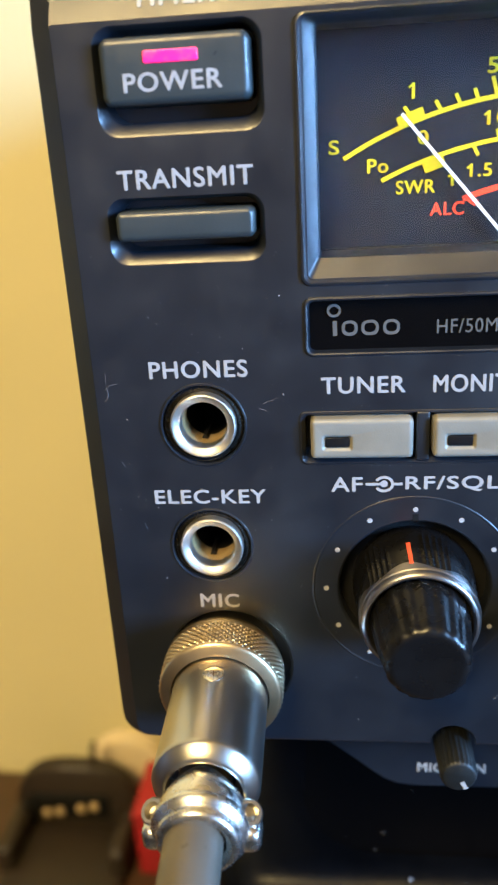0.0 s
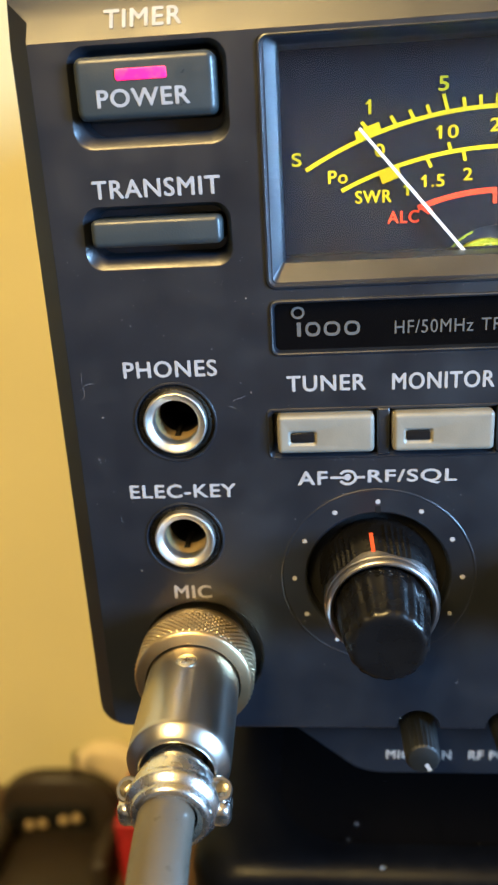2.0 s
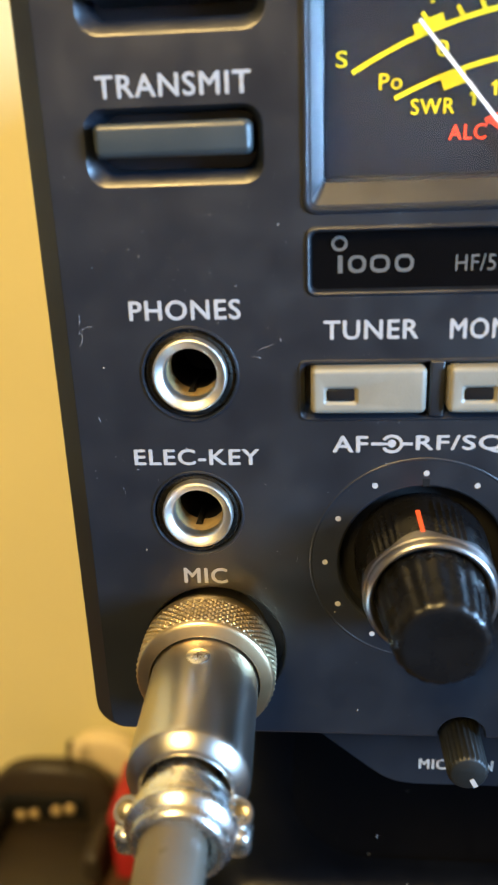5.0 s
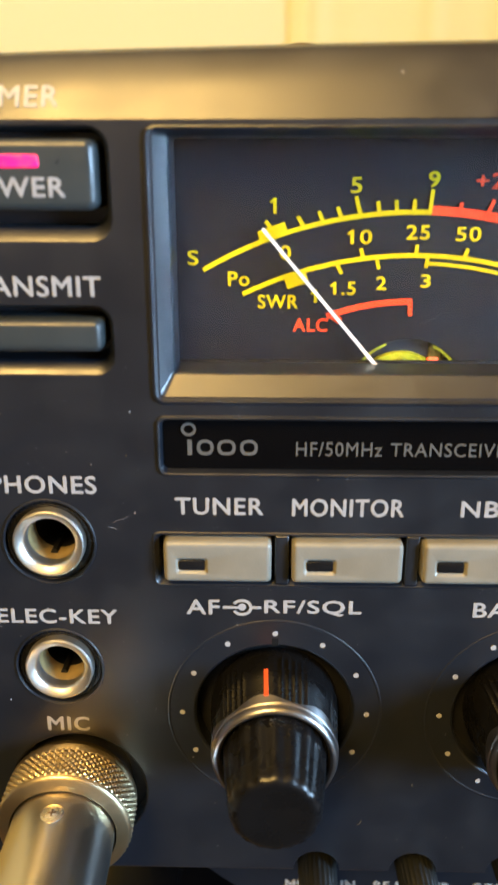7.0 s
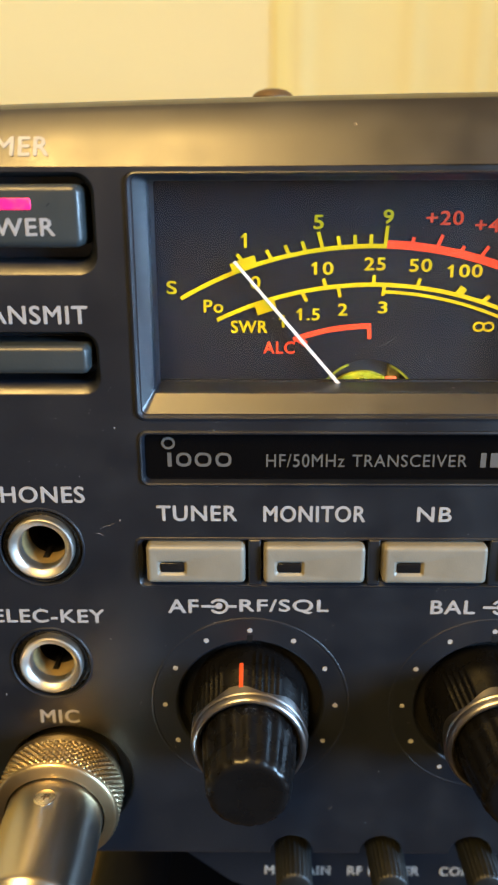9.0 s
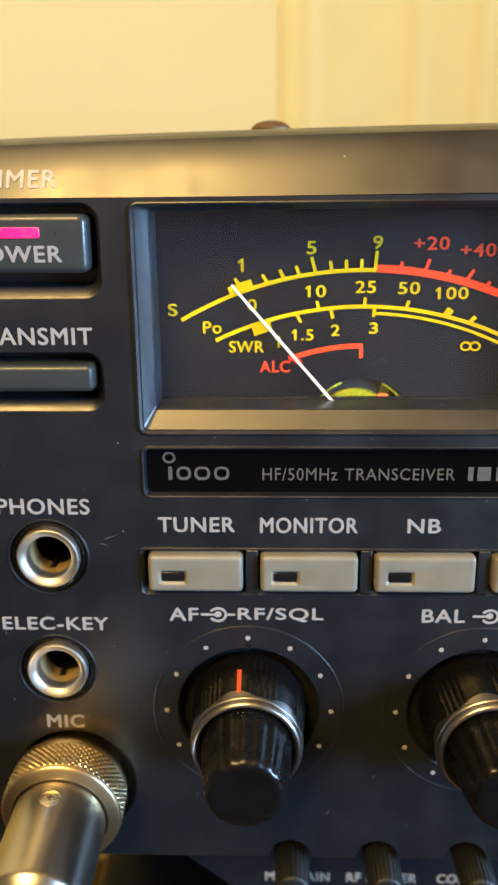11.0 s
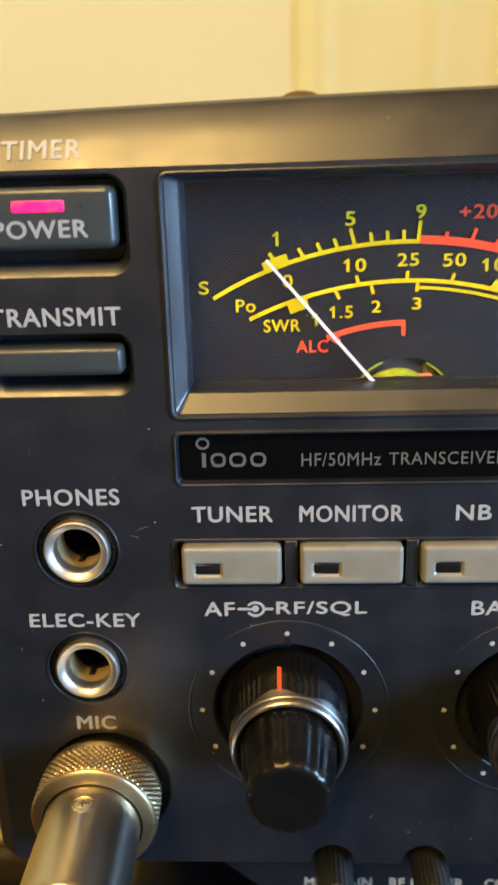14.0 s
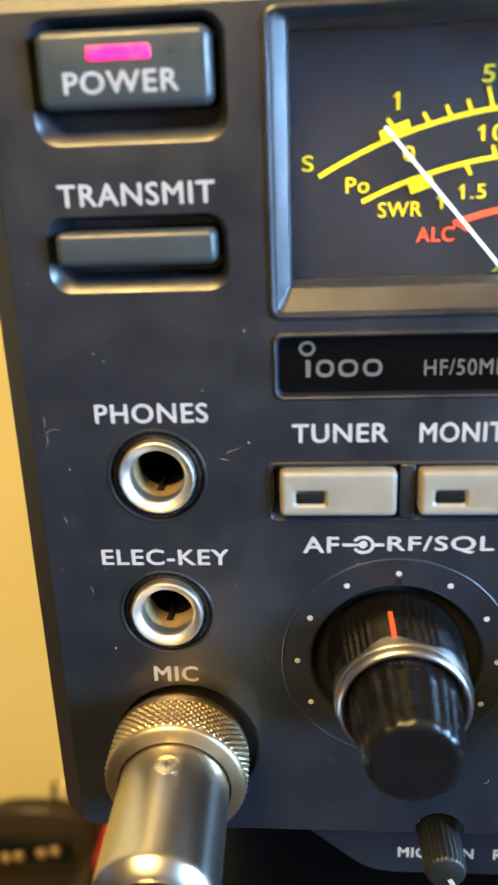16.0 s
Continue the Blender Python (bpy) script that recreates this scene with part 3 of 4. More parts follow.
    for x in (7.5, 12.7, 19.4):
        tick(x, po, 0.0, YELLOW, 0.5, 1.6)
    # level scale
    stroke(arc(17.6, 89.0, 32.0, 6.4, 17.7, 20), 0.8, y, RED, d, "level_arc")
    stroke([(17.45, 121.2), (17.55, 119.1)], 0.6, y, RED, d, "level_end")
    stroke([(6.9, 119.3), (8.3, 118.3)], 0.9, y, RED, d, "level_start")
    yw, rd = YELLOW, RED
    for text, cx, cz, w, h, mat in (("S", -11.3, 126.6, 1.5, 1.95, yw), ("1", -0.8, 133.2, 1.0, 2.0, yw), ("5", 9.7, 135.7, 1.5, 2.0, yw), ("9", 19.5, 136.4, 1.5, 2.0, yw),
                                    ("+20", 27.4, 136.2, 5.3, 2.0, rd), ("+40", 34.3, 135.2, 5.3, 2.0, rd), ("0", 0.8, 127.3, 1.5, 1.9, yw), ("10", 10.6, 129.3, 2.8, 1.9, yw),
                                    ("25", 17.9, 129.9, 3.1, 1.9, yw), ("50", 24.4, 129.7, 3.3, 1.9, yw), ("100", 31.0, 128.9, 4.6, 1.9, yw), ("Po", -5.3, 123.9, 2.9, 1.95, yw),
                                    ("SWR", -0.1, 120.9, 5.4, 1.9, yw), ("1", 4.7, 121.7, 0.9, 1.8, yw), ("1.5", 8.7, 122.7, 3.0, 1.8, yw), ("2", 13.5, 123.4, 1.4, 1.8, yw),
                                    ("3", 19.3, 123.7, 1.4, 1.8, yw), ("ALC", 4.3, 117.8, 4.7, 1.9, rd)):
        x0, x1, z0, z1 = cx - w / 2, cx + w / 2, cz - h / 2, cz + h / 2
        if text == "1":
            stroke([(cx + 0.18, z0), (cx + 0.18, z1)], 0.42, y, mat, d, "numeral_stem")
            x0 = cx - 0.05
        else:
            lettering(text, x0, x1, z0, z1, y, mat, d, 0.065)
        if text[0] == "1":
            stroke([(x0 - 0.38, z1 - 0.62), (x0 + 0.3, z1 - 0.14)], 0.3, y, mat, d, "numeral_flag")
    for cx in (33.4, 34.8):
        stroke([(cx + 0.72 * math.cos(a * math.pi / 10), 120.9 + 0.6 * math.sin(a * math.pi / 10)) for a in range(21)], 0.32, y, YELLOW, d, "infinity_loop")
    # the needle stands clear of the face
    bm = bmesh.new()
    top, foot = Vector((-2.2, 7.6, 130.4)), Vector((17.0, 7.6, 108.2))
    side = (foot - top).cross(Vector((0, 1, 0))).normalized()
    deep = Vector((0, 0.12, 0))
    rows = []
    for p, w in ((top, 0.21), (top.lerp(foot, 0.7), 0.23), (top.lerp(foot, 0.78), 0.26), (foot, 0.3)):
        rows.append([p + side * w - deep, p + side * w + deep, p - side * w + deep, p - side * w - deep])
    loft(bm, rows, True, True)
    part("needle", bm, NEEDLE, d, "thin white needle")
    bm = box(-13.2, 48.5, 2.6, 2.8, 112.0, 141.4)
    g = part("meter_window", bm, PANE, radio, "clear dusty plastic window")
    g.visible_shadow = False


def name_plate():
    p = part("name_plate", box(-15.2, 50.4, 1.0, 1.9, 99.9, 107.1, 0.1, 1), GLOSS, radio, "glossy black strip")
    y = 0.98
    stroke([(-11.65 + 0.82 * math.cos(a * math.pi / 12), 105.55 + 0.75 * math.sin(a * math.pi / 12)) for a in range(25)], 0.36, y, DIMPRINT, p, "emblem_ring")
    for x0, x1 in ((-11.85, -11.25), (-10.6, -8.4), (-7.9, -5.5), (-4.9, -2.6)):
        b = bmesh.new()
        if x1 - x0 < 1:
            b.free()
            b = box(x0, x1, y - 0.05, y, 101.95, 104.1)
        else:
            outer, inner = rrect(x0, x1, 101.95, 104.1, 0.9, y - 0.05), rrect(x0 + 0.42, x1 - 0.42, 102.4, 103.7, 0.55, y - 0.05)
            sheet(b, [outer, inner])
        part("emblem_bar", b, DIMPRINT, p)
    lettering("HF/50MHz", 2.4, 13.7, 101.9, 103.9, y, DIMPRINT, p, 0.02)
    lettering("TRANSCEIVER", 14.8, 31.3, 101.95, 103.85, y, DIMPRINT, p, 0.02)
    for x0, x1 in ((33.2, 34.0), (34.6, 36.6), (37.4, 38.4), (39.0, 41.0), (41.6, 43.6), (44.2, 46.2)):
        part("model_bar", box(x0, x1, y - 0.05, y, 101.9, 104.1), DIMPRINT, p)


meter()
name_plate()


def panel_print():
    y = -0.004
    for text, x0, x1, z0, z1 in (("TRANSMIT", -40.0, -21.8, 122.75, 125.35), ("PHONES", -38.35, -24.0, 96.6, 99.25), ("ELEC-KEY", -39.4, -22.25, 76.7, 79.1), ("MIC", -33.7, -27.4, 58.35, 60.9),
                                 ("TUNER", -13.65, -1.8, 93.75, 96.3), ("MONITOR", 2.0, 16.95, 93.65, 96.3), ("NB", 24.4, 29.5, 93.75, 96.15), ("AF", -12.5, -7.8, 78.5, 80.9), ("RF/SQL", -1.6, 12.0, 78.4, 80.95),
                                 ("BAL", 27.4, 34.2, 78.5, 80.9), ("NR", 43.0, 47.5, 78.5, 80.9)):
        lettering(text, x0, x1, z0, z1, y, PRINT, radio)
    # fainter ink carries the shade over the strip's lettering
    for text, x0, x1 in (("MIC GAIN", 2.5, 15.0), ("RF POWER", 18.2, 31.8), ("COMP", 35.6, 43.2)):
        lettering(text, x0, x1, 15.7, 17.95, 10.99, FAINTPRINT, radio)
    lettering("TIMER", -36.2, -25.6, 144.3, 146.75, 0.64, FAINTPRINT, radio, 0.085, 0.50)
    for cx in (-4.7, 38.0):
        stroke([(cx - 2.7, 79.75), (cx - 1.2, 79.75)], 0.42, y, PRINT, radio, "symbol_line")
        stroke([(cx + 1.3, 79.75), (cx + 2.7, 79.75)], 0.42, y, PRINT, radio, "symbol_line")
        stroke([(cx + 1.25 * math.cos(radians(a)), 79.75 + 1.1 * math.sin(radians(a))) for a in range(-150, 151, 10)], 0.42, y, PRINT, radio, "symbol_ring")
        b = bmesh.new()
        lathe(b, cx, 79.75, ((y, 0.55), (y - 0.05, 0.55)), 20)
        part("symbol_dot", b, PRINT, radio)
        stroke([(cx - 1.3, 79.75), (cx - 0.5, 79.75)], 0.36, y, PRINT, radio, "symbol_line")


panel_print()


def jack(x, z):
    bm = bmesh.new()
    lathe(bm, x, z, ((1.6, 4.95), (-0.45, 4.92), (-0.62, 4.84), (-0.7, 4.66), (-0.66, 4.5), (-0.2, 3.72), (-0.05, 3.6), (0.2, 3.5), (0.6, 3.47)), 64, False, False)
    j = part("jack_socket", bm, JACKM, radio, "nickel plated jack bushing", 24)
    b = bmesh.new()
    lathe(b, x, z, ((0.6, 3.47), (1.8, 3.45)), 48, False, False)
    part("bore", b, JACKM, j)
    b = bmesh.new()
    lathe(b, x, z, ((1.8, 3.45), (5.4, 3.38)), 48, False, False)
    part("sleeve", b, BOREM, j, "inner nickel sleeve with warm lamp light in its colour")
    b = bmesh.new()
    # plain black stands in for the darkness deep in the bore
    lathe(b, x, z, ((5.4, 3.4), (15.0, 3.3)), 48, False, True)
    part("bore_end", b, BLACK, j)
    b = bmesh.new()
    loft(b, [[Vector((x - 1.0, y, z - 3.3)), Vector((x - 0.7, y, z - 2.7)), Vector((x - 0.2, y, z - 2.75)), Vector((x, y, z - 3.3))] for y in (3.4, 5.0, 9.0)], True, True)
    part("contact_spring", b, BLACK, j)
    b = bmesh.new()
    lathe(b, x, z, ((1.8, 6.3), (0.9, 6.1), (0.5, 5.9), (0.45, 5.6), (0.7, 5.3), (0.9, 4.9)), 64, False, False)
    part("washer", b, RUBBER, j, "glossy black plastic washer")


for jx, jz in JACKS:
    jack(jx, jz)


def dial_knob(x, z, turn_mark, white_mark):
    # outer scale ring and dots on the panel
    b = bmesh.new()
    lathe(b, x, z, ((0.02, 15.75), (-0.07, 15.62), (-0.07, 15.42), (0.02, 15.25)), 96, False, False)
    part("scale_ring", b, PANEL, radio)
    for k in range(-5, 6):
        a = radians(90 + 30 * k)
        b = bmesh.new()
        lathe(b, x + 13.5 * math.cos(a), z + 13.5 * math.sin(a), ((-0.004, 0.4), (-0.05, 0.4)), 16)
        part("scale_dot", b, PRINT, radio)
    part("dial_notch", box(x - 0.45, x + 0.45, -0.03, 0.3, z + 11.6, z + 12.7), BLACK, radio)
    b = bmesh.new()
    lathe(b, x, z, ((2.9, 11.5), (2.9, 8.0)), 60, False, False)
    part("dial_well", b, BLACK, radio)
    # ribbed outer knob, metal ring, tapered inner knob
    b = bmesh.new()
    prof = ((2.9, 9.4), (0.6, 9.35), (0.0, 9.2), (-2.0, 9.0), (-8.4, 8.5))
    lathe(b, x, z, prof, 180, False, False, lambda i, k: 0.16 * math.cos(2 * math.pi * i / 3) if k >= 2 and (i // 15) % 2 == 0 else 0.0)
    lathe(b, x, z, ((-8.4, 8.35), (-8.4, 0.5)), 60)
    outer = part("tuning_knob", b, KNOB, radio, "black ribbed outer knob")
    # the ring's back edge runs in six shallow waves round the ribbed panels
    b = bmesh.new()
    loops = []
    for yy, r, lift in ((-7.0, 8.66, 1.0), (-7.1, 8.8, 1.0), (-8.75, 8.72, 0.0), (-8.9, 8.66, 0.0), (-9.0, 8.5, 0.0), (-9.1, 8.46, 0.0), (-9.2, 8.6, 0.0), (-9.35, 8.62, 0.0), (-9.95, 8.35, 0.0), (-10.15, 8.1, 0.0), (-10.2, 7.85, 0.0), (-10.0, 7.55, 0.0), (-9.6, 7.4, 0.0), (-8.6, 7.35, 0.0)):
        loops.append([Vector((p.x, yy + lift * (0.75 * math.cos(6 * (2 * math.pi * i / 96 - radians(103))) - 0.75), p.z)) for i, p in enumerate(ring(x, z, r, 0, 96))])
    loft(b, loops)
    part("metal_ring", b, RINGM, outer, "satin grey metal ring")
    b = bmesh.new()
    prof = ((-8.0, 6.85), (-10.0, 6.8), (-12.0, 6.62), (-15.0, 6.25), (-18.6, 5.72), (-19.2, 5.55), (-19.55, 5.2), (-19.7, 4.8), (-19.72, 4.4), (-19.55, 2.6), (-19.45, 0.4))
    lathe(b, x, z, prof, 144, False, True, lambda i, k: 0.22 * (1 - abs(math.cos(math.pi * i / 8)) ** 3) * (1.0 if k < 5 else 0.6 if k == 5 else 0.15 if k == 6 else 0.0))
    inner = part("inner_knob", b, KNOB, outer, "tapered black inner knob")
    if turn_mark is not None:
        b = bmesh.new()
        a = radians(turn_mark)
        ux, uz = math.cos(a), math.sin(a)
        rows = []
        for yy, r in ((-2.2, 9.15), (-7.6, 8.78)):
            c = Vector((x + ux * r, yy, z + uz * r))
            s, o = Vector((-uz, 0, ux)) * 0.3, Vector((ux, 0, uz))
            rows.append([c + s + o * 0.1, c - s + o * 0.1, c - s - o * 0.3, c + s - o * 0.3])
        loft(b, rows, True, True)
        part("mark", b, MARK, outer, "orange red pointer line")
    if white_mark is not None:
        b = bmesh.new()
        a = radians(white_mark)
        ux, uz = math.cos(a), math.sin(a)
        rows = []
        for yy, r in ((-12.0, 6.8), (-19.2, 5.6)):
            c = Vector((x + ux * r, yy, z + uz * r))
            s, o = Vector((-uz, 0, ux)) * 0.4, Vector((ux, 0, uz))
            rows.append([c + s + o * 0.12, c - s + o * 0.12, c - s - o * 0.3, c + s - o * 0.3])
        loft(b, rows, True, True)
        part("mark", b, PRINT, outer, "white pointer line")


dial_knob(*DIALS[0], 98, None)
dial_knob(*DIALS[1], None, 75)


def trim_knob(x, z, angle):
    b = bmesh.new()
    lathe(b, x, z, ((11.1, 3.2), (-4.2, 2.95), (-4.7, 2.75), (-4.9, 2.4), (-4.9, 0.3)), 96, False, True, lambda i, k: 0.1 * math.cos(2 * math.pi * i / 4) if k < 2 else 0.0)
    k = part("trim_knob", b, TRIMM, radio, "small black knurled knob")
    a = radians(angle)
    c = Vector((x, -4.93, z))
    d, s = Vector((math.cos(a), 0, math.sin(a))), Vector((-math.sin(a), 0, math.cos(a))) * 0.35
    b = bmesh.new()
    up = Vector((0, 0.08, 0))
    loft(b, [[c + d * r + s, c + d * r - s, c + d * r - s + up, c + d * r + s + up] for r in (1.0, 2.6)], True, True)
    part("mark", b, PRINT, k, "white pointer mark")


for (tx, tz), ta in zip(TRIM, (-62, -40, -75)):
    trim_knob(tx, tz, ta)


# ---- the microphone plug and its cable ----
def microphone_plug():
    ax, az = MIC[0], MIC[1]
    ob = thing("microphone_plug", (ax, 0, az), "nickel plated round microphone plug with knurled ring and grey cable", "plug")
    tilt = Matrix.Translation((ax, 0, az)) @ Matrix.Rotation(radians(1.2), 4, "Z") @ Matrix.Rotation(radians(1.3), 4, "X") @ Matrix.Translation((-ax, 0, -az))
    b = bmesh.new()
    lathe(b, ax, az, ((3.0, 8.4), (-1.0, 8.4)), 64, True, True)
    part("socket", b, SATIN, ob, "threaded chassis socket")
    b = bmesh.new()
    prof = [(0.2, 8.8), (-0.9, 8.9), (-1.0, 9.4), (-1.2, 9.62), (-1.5, 9.72), (-2.4, 9.74), (-2.7, 9.6)]
    first = len(prof)
    prof += [(-2.8 - 4.7 * k / 24, 9.62) for k in range(25)]
    last = len(prof)
    prof += [(-7.6, 9.64), (-7.85, 9.58), (-8.1, 9.35), (-8.25, 9.0), (-8.75, 8.0), (-8.8, 7.75), (-8.4, 7.6)]

    def knurl(i, k):
        if first <= k < last:
            u, v = i * math.pi / 6, (k - first) * math.pi / 5.1
            return 0.30 * abs(math.sin(u + v) * math.sin(u - v))
        return 0.0
    lathe(b, ax, az, prof, 360, False, False, knurl)
    part("coupling_ring", b, KNURLM, ob, "diamond knurled coupling ring", 30, tilt)
    b = bmesh.new()
    lathe(b, ax, az, ((-6.5, 7.45), (-25.3, 7.5), (-25.9, 7.48), (-26.3, 7.3), (-27.5, 5.95), (-27.75, 5.55), (-27.75, 5.25), (-27.4, 5.1), (-18.0, 5.1), (-18.0, 0.5)), 72, False, True)
    part("barrel", b, SATIN, ob, "smooth nickel barrel", 38, tilt)
    # the countersunk screw on top of the barrel
    b = bmesh.new()
    lathe(b, 0, 0, ((0.4, 1.6), (-0.12, 1.6), (-0.22, 1.35), (-0.25, 0.2)), 32)
    s = part("screw", b, CHROME, ob, "small cross head screw", 38, tilt @ Matrix.Translation((ax, -12.5, az + 7.4)) @ Matrix.Rotation(radians(-90), 4, "X"))
    for w, h in ((0.6, 0.1), (0.1, 0.6)):
        part("cross_slot", box(ax - w, ax + w, -12.5 - h, -12.5 + h, az + 7.62, az + 7.69), SCREWM, s, "", 38, tilt)
    # cable clamp: a lower saddle, an upper strap and two clamp screws
    b = bmesh.new()

    def half(r, y, a0, a1, n=24):
        return [Vector((ax + r * math.cos(radians(a0 + (a1 - a0) * i / n)), y, az - 1.2 + r * math.sin(radians(a0 + (a1 - a0) * i / n)))) for i in range(n + 1)]

    def saddle(bm, y0, y1, ri, ro, a0, a1):
        edge = 0.35
        loops = [half(ro - edge, y0, a0, a1) + half(ri, y0, a1, a0), half(ro, y0 - edge, a0, a1) + half(ri, y0 - edge, a1, a0),
                 half(ro, y1 + edge, a0, a1) + half(ri, y1 + edge, a1, a0), half(ro - edge, y1, a0, a1) + half(ri, y1, a1, a0)]
        loft(bm, loops, True, True)
    saddle(b, -22.0, -33.0, 4.1, 5.6, 170, 370)
    part("clamp_saddle", b, CHROME, ob, "bright lower cable saddle", 30, tilt)
    b = bmesh.new()
    rows = []
    for k in range(9):
        f = k / 8
        bulge = 0.45 * math.sin(math.pi * f)
        yy = -28.6 - 3.6 * f
        rows.append([Vector((p.x, p.y + 1.5 * max(0.0, math.sin(radians(8 + 164 * i / 24))) ** 6 * (1 - f), p.z)) for i, p in enumerate(half(5.5 + bulge, yy, 8, 172))] +
                    [Vector((p.x, p.y + 1.5 * max(0.0, math.sin(radians(8 + 164 * (24 - i) / 24))) ** 6 * (1 - f), p.z)) for i, p in enumerate(half(4.2, yy, 172, 8))])
    loft(b, rows, True, True)
    part("clamp_strap", b, CHROME, ob, "bright upper clamp strap with a crest", 40, tilt)
    b = bmesh.new()
    lathe(b, ax, az - 1.2, ((-31.4, 4.4), (-31.6, 5.9), (-32.0, 6.4), (-32.6, 6.5), (-33.1, 6.3), (-33.5, 5.8), (-33.8, 5.5), (-34.3, 5.45), (-34.7, 5.3), (-35.0, 4.9), (-35.1, 4.4), (-34.5, 3.6)), 64, False, False)
    part("clamp_collar", b, CHROME, ob, "ribbed collar round the cable", 40, tilt)
    for sx in (-1, 1):
        cx = ax + sx * 6.1
        b = box(cx - 1.7, cx + 1.7, -33.4, -28.6, az - 4.6, az - 0.9, 1.2)
        part("clamp_ear", b, CHROME, ob, "", 40, tilt)
        b = bmesh.new()
        lathe(b, 0, 0, ((1.2, 1.8), (-0.7, 1.8), (-1.1, 1.55), (-1.1, 1.15), (0.2, 1.0), (0.2, 0.1)), 28)
        part("clamp_screw", b, SATIN, ob, "hollow headed clamp screw", 30, tilt @ Matrix.Translation((cx, -30.4, az - 0.6)) @ Matrix.Rotation(radians(sx * 18), 4, "Y") @ Matrix.Rotation(radians(-90 + 30), 4, "X"))
    # the cable droops from the clamp to the desk and runs off
    cu = bpy.data.curves.new("cable", "CURVE")
    cu.dimensions, cu.bevel_depth, cu.bevel_resolution, cu.resolution_u = "3D", 3.85 * MM, 8, 16
    sp = cu.splines.new("BEZIER")
    way = (((ax, -24, az - 2.2), (ax, -30, az - 2.6)), ((ax + 0.6, -48, az - 4.5), (ax + 1.0, -60, az - 9)), ((ax + 2, -78, -40), (ax + 2, -82, -110)),
           ((ax + 30, -120, DESK_Z + 3.9), (ax + 70, -140, DESK_Z + 3.9)), ((ax + 300, -120, DESK_Z + 3.9), (ax + 400, -100, DESK_Z + 3.9)))
    sp.bezier_points.add(len(way) - 1)
    for p, (c, h) in zip(sp.bezier_points, way):
        c, h = Vector(c) * MM, Vector(h) * MM
        p.co, p.handle_right, p.handle_left = c, h, c * 2 - h
    tmp = bpy.data.objects.new("cable", cu)
    me = bpy.data.meshes.new_from_object(tmp)
    bpy.data.objects.remove(tmp)
    b = bmesh.new()
    b.from_mesh(me)
    bpy.data.meshes.remove(me)
    bmesh.ops.scale(b, vec=(1000, 1000, 1000), verts=b.verts)
    part("cable", b, CABLE, ob, "smooth grey rubber cable")


microphone_plug()


# ---- things on the desk beside the radio ----
def charger():
    cx, cy = -188.0, 286.0
    ob = thing("desk_charger", (cx, cy, DESK_Z), "black plastic handheld radio charger cradle with brass contacts", "charger")

    def out(y, grow):
        pts = []
        w, h = 42 + grow, 55 + grow
        for i in range(33):
            a = radians(180 - 180 * i / 32)
            c = math.cos(a)
            pts.append(Vector((cx + w * math.copysign(abs(c) ** 0.7, c), y, DESK_Z + h - 36 + 36 * math.sin(a) ** 0.85)))
        return pts + [Vector((cx + w + 1, y, DESK_Z)), Vector((cx - w - 1, y, DESK_Z))]
    b = bmesh.new()
    loft(b, [out(cy + 14, -4), out(cy + 12, -1), out(cy + 9, 0), out(cy + 4, 0), out(cy + 1.5, -0.8), out(cy, -3)], True, True)
    part("back", b, CHARGERM, ob)
    part("cradle", box(cx - 40, cx + 40, cy - 60, cy, DESK_Z, DESK_Z + 9, 4), CHARGERM, ob)
    for sx in (-1, 1):
        part("cheek", box(cx + sx * 36 - 6, cx + sx * 36 + 6, cy - 40, cy + 2, DESK_Z, DESK_Z + 26, 5), CHARGERM, ob)
    part("contact_bar", box(cx - 31, cx + 23, cy - 2.5, cy + 1, DESK_Z + 15, DESK_Z + 34, 1.5), BLACK, ob)
    part("guide_rail", box(cx - 35, cx - 28, cy - 6, cy + 1, DESK_Z, DESK_Z + 30, 2), BLACK, ob)
    for dx, dz in ((-20, 19.5), (-11, 21), (4, 24), (13, 26)):
        b = bmesh.new()
        lathe(b, cx + dx, DESK_Z + dz, ((cy - 2, 3.3), (cy - 4, 3.3), (cy - 4.8, 2.4), (cy - 5, 0.4)), 20)
        part("contact", b, BRASS, ob, "brass charging contact")
    b = bmesh.new()
    loft(b, [[Vector((cx + 13 + s + 1.8 * math.cos(a * math.pi / 6), cy + 8 + 1.8 * math.sin(a * math.pi / 6), DESK_Z + z)) for a in range(12)] for z, s in ((50, 0), (60, 0.3), (66, 1.0), (70, 2.2))], True, True)
    part("peg", b, CHARGERM, ob, "thin dark upright peg")


charger()


def red_box():
    ob = thing("red_box", (-130, 278, DESK_Z), "red cardboard box standing on edge on the desk", "box")
    part("carton", box(-140, -120.6, 256, 301, DESK_Z, DESK_Z + 42, 1.0), REDBOX, ob)
    part("lid", box(-140.6, -120, 255.4, 301.6, DESK_Z + 40, DESK_Z + 49, 0.8), REDBOX, ob)


def pale_lid():
    ob = thing("pale_lid", (-160, 318, DESK_Z), "pale pink round plastic lid leaning behind the red box", "lid")
    b = bmesh.new()
    lathe(b, -160, DESK_Z + 28, ((324, 25), (323, 27.5), (316, 28), (313, 27), (312, 25), (312.5, 18), (312.5, 2)), 64, True, True)
    part("shell", b, PINK, ob)


red_box()
pale_lid()


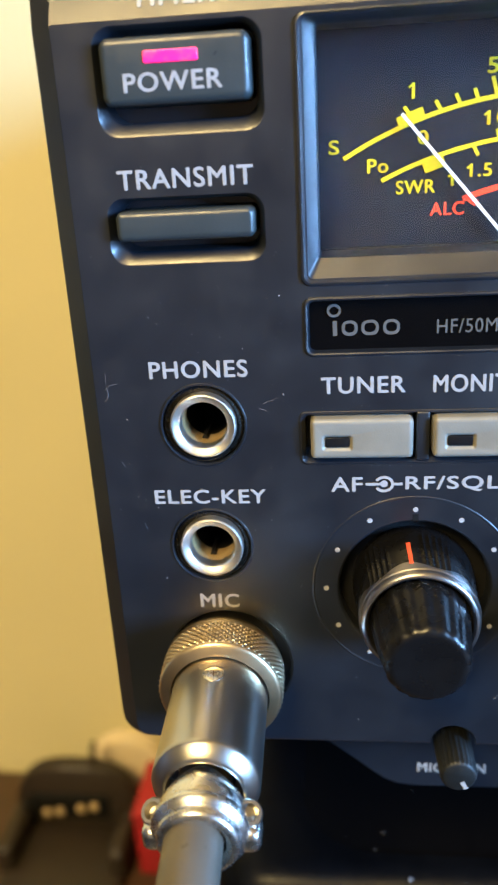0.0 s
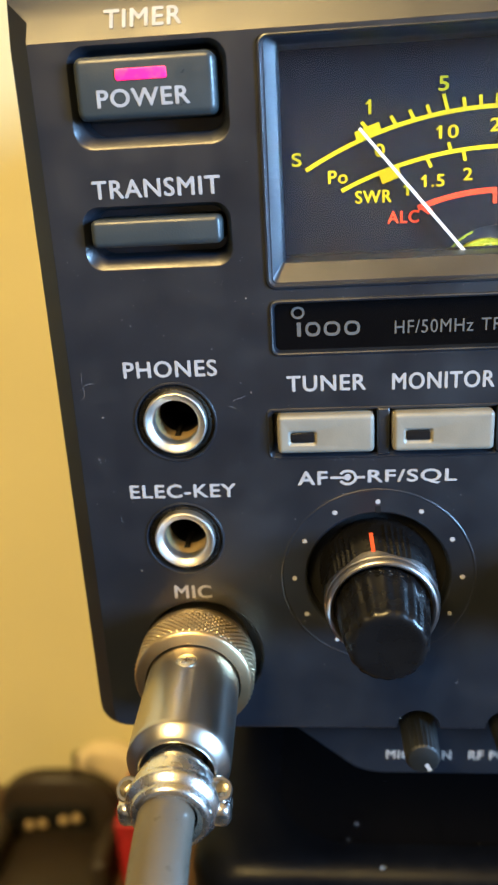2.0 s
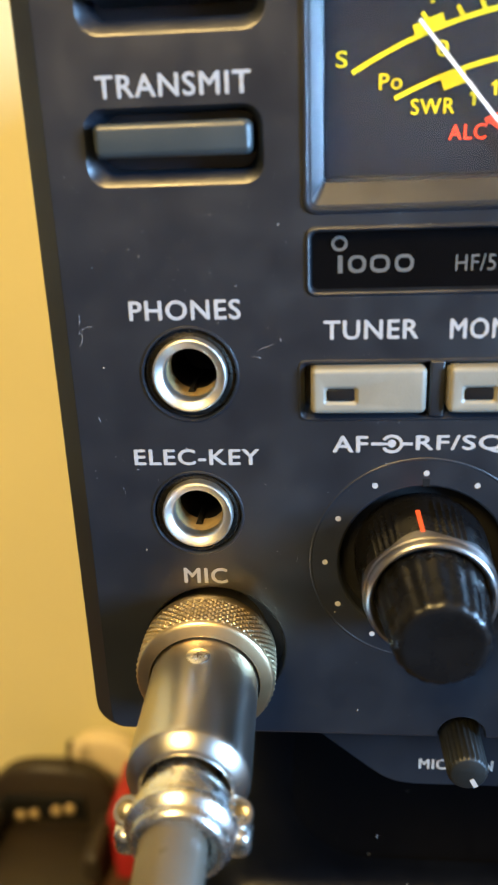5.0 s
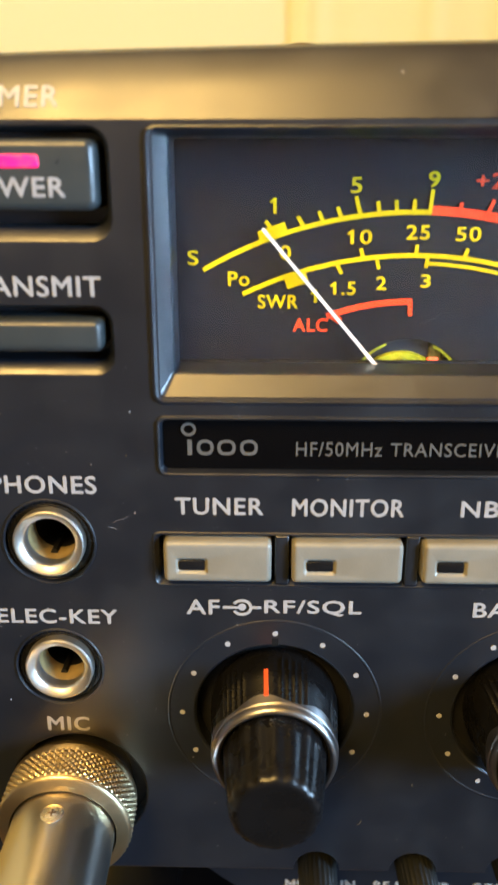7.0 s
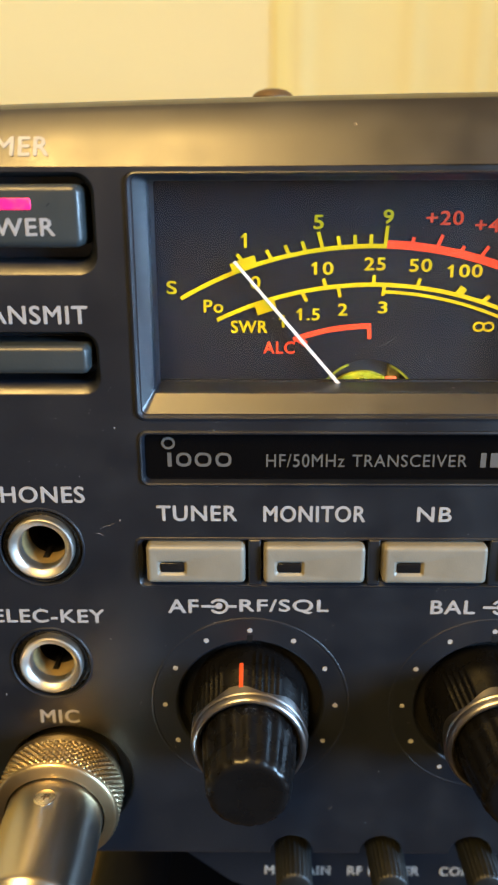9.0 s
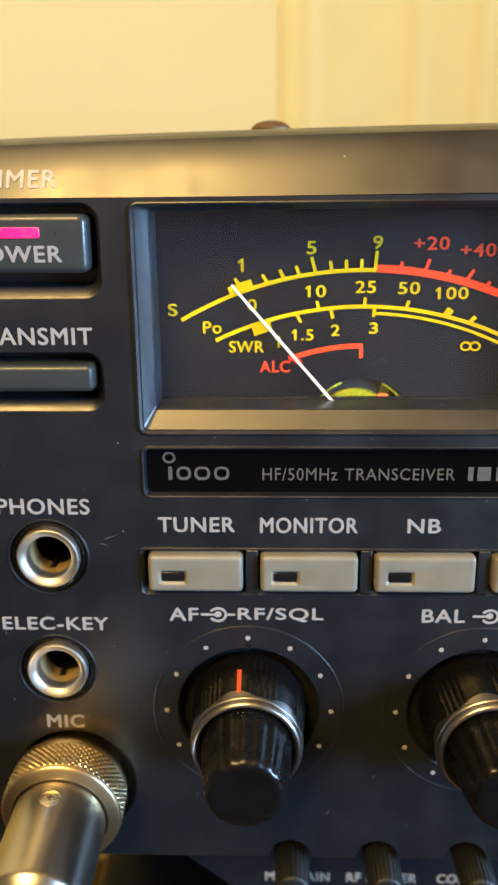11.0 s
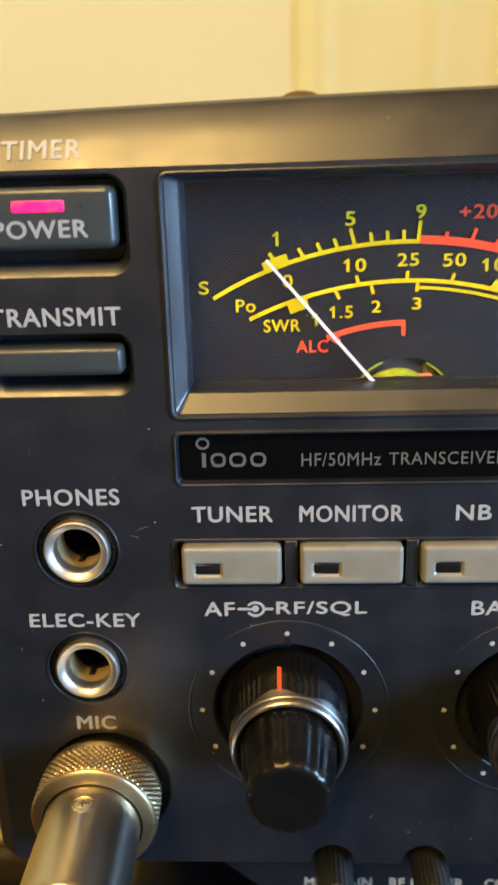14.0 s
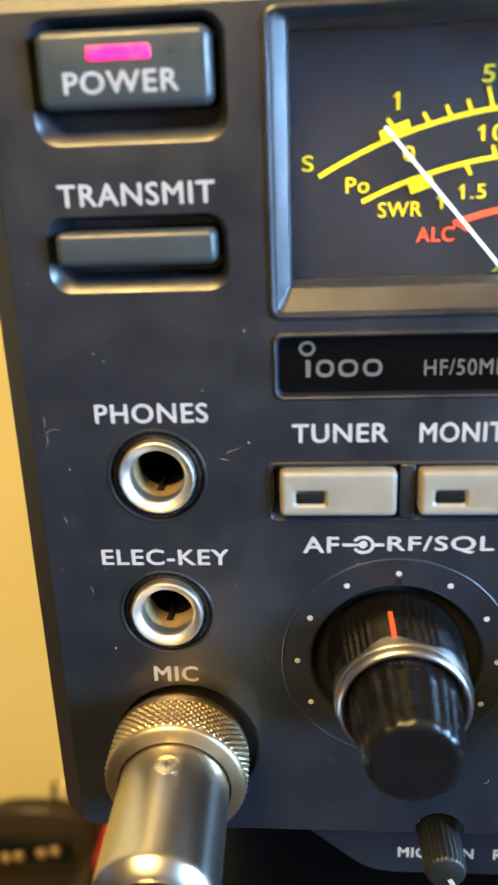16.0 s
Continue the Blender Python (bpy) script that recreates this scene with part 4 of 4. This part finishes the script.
def dust_specks(name, spots, label, fibres=()):
    """Scattered grains of dust or painted glints, each with a place, a size and the way its surface faces, and curled
    fibres, each with a place, a length and a heading.
    """
    bm = bmesh.new()
    for p, r, up in spots:
        q = up.to_track_quat("Z", "Y").to_matrix().to_4x4()
        m = Matrix.Translation(p) @ q @ Matrix.Rotation(random.uniform(0, 6.3), 4, "Z") @ Matrix.Diagonal((r * random.uniform(0.6, 1.9), r * random.uniform(0.4, 1.0), r * 0.35, 1))
        grain = bmesh.ops.create_icosphere(bm, subdivisions=1, radius=1.0, matrix=m)
        for v in grain["verts"]:
            v.co += Vector((random.uniform(-1, 1), 0, random.uniform(-1, 1))) * r * 0.35
    for p, length, a in fibres:
        rows, bend = [], random.uniform(-1.6, 1.6)
        for k in range(7):
            d, n = Vector((math.cos(a), 0, math.sin(a))), Vector((-math.sin(a), 0, math.cos(a)))
            rows.append([p + n * 0.016, p - n * 0.016, p - n * 0.016 + Vector((0, 0.04, 0)), p + n * 0.016 + Vector((0, 0.04, 0))])
            p, a = p + d * length / 6, a + bend / 6
        loft(bm, rows, True, True)
    ob = part(name, bm, DUSTGLINT)
    return tagged(ob, label, "dust", kind="stuff")


random.seed(7)
grains = []
while len(grains) < 130:
    x, z = random.uniform(-45, 55), random.uniform(34, 141)
    if x > -16 and (z > 99 or 77 < z < 97):
        continue
    if any(math.hypot(x - a, z - b) < r for a, b, r in ((*MIC, 11.5), (*JACKS[0], 7), (*JACKS[1], 7), (*DIALS[0], 12.5), (*DIALS[1], 12.5))):
        continue
    if any(b[0] - 0.5 < x < b[1] + 0.5 and b[2] - 0.5 < z < b[3] + 0.5 for b in (POWER, TRANSMIT)):
        continue
    grains.append((Vector((x, -0.02, z)), 0.04 + 0.09 * random.random() ** 3, Vector((0, -1, 0))))
# fluff that gathers along the ridges of the strip, the meter and the key row
for k in range(150):
    x = random.uniform(-15, 50)
    z = random.choice((109.0, 99.1, 99.2, 107.8, 108.9, 82.7, 82.8, 91.8)) + random.gauss(0, 0.12)
    grains.append((Vector((x, -0.03, z)), 0.03 + 0.06 * random.random() ** 2, Vector((0, -1, 0))))
for k in range(60):
    x = random.uniform(-45, -16)
    grains.append((Vector((x, -0.02, random.uniform(62, 128) if x < -40 or random.random() < 0.4 else random.uniform(100, 112))), 0.025 + 0.035 * random.random(), Vector((0, -1, 0))))
lint = [(Vector((x, -0.05, z)), ln, a) for x, z, ln, a in ((-22.0, 92.5, 1.6, 0.6), (-21.6, 91.4, 1.2, 2.4), (-20.6, 92.8, 0.9, 1.4), (-43.5, 83.0, 0.8, 1.9),
                                                           (-41.0, 72.5, 1.0, 2.0), (-45.2, 95.0, 2.4, 1.0), (-45.4, 93.4, 2.0, 0.7), (-45.0, 96.2, 1.5, 1.3), (13.0, 41.5, 1.1, 0.3), (-17.5, 62.0, 0.8, 1.2))]
lint += [(Vector((x, 2.56, z)), ln, a) for x, z, ln, a in ((18.0, 119.2, 2.6, 0.35), (20.2, 119.9, 1.0, -0.3), (10.4, 116.9, 0.4, 0.5), (14.0, 137.5, 0.9, 0.3), (36.0, 122.0, 1.2, 2.2), (-8.5, 116.0, 0.8, 0.8), (25.5, 117.0, 1.0, 2.5), (40.5, 134.0, 0.7, 1.0))]
grains += [(Vector((random.uniform(-12, 48), 2.57, random.uniform(114, 140))), 0.03 + 0.05 * random.random() ** 2, Vector((0, -1, 0))) for k in range(40)]
dust_specks("panel_dust", grains, "pale dust grains and lint scattered on the dark front panel", lint)
grains = [(Vector((random.uniform(-12, 70), random.uniform(24, 46), -19.97)), 0.1 + 0.2 * random.random() ** 2, Vector((0, 0, 1))) for k in range(13)]
# pale grains on the front rim stand in for glints of its gloss
grains += [(Vector((x, 18.6, -20.75)), r, Vector((0, -0.45, 1))) for x, r in ((-12.0, 0.15), (-6.0, 0.2), (2.6, 0.6), (3.4, 0.35), (14.0, 0.32), (15.2, 0.2), (23.5, 0.24), (34.0, 0.3))]
dust_specks("case_dust_glints", grains, "pale dust grains on the black equipment case and painted glints on its rim")
grains = []
while len(grains) < 110:
    a, y = radians(random.gauss(88, 22)), -10.3 - 1.3 * random.random() ** 2
    r = 7.12 - 0.08 * (-10 - y)
    grains.append((Vector((r * math.cos(a), y, 62.0 + r * math.sin(a))), 0.018 + 0.03 * random.random(), Vector((math.cos(a), 0, math.sin(a)))))
dust_specks("knob_dust", grains, "grey dust caught round the foot of the knob")
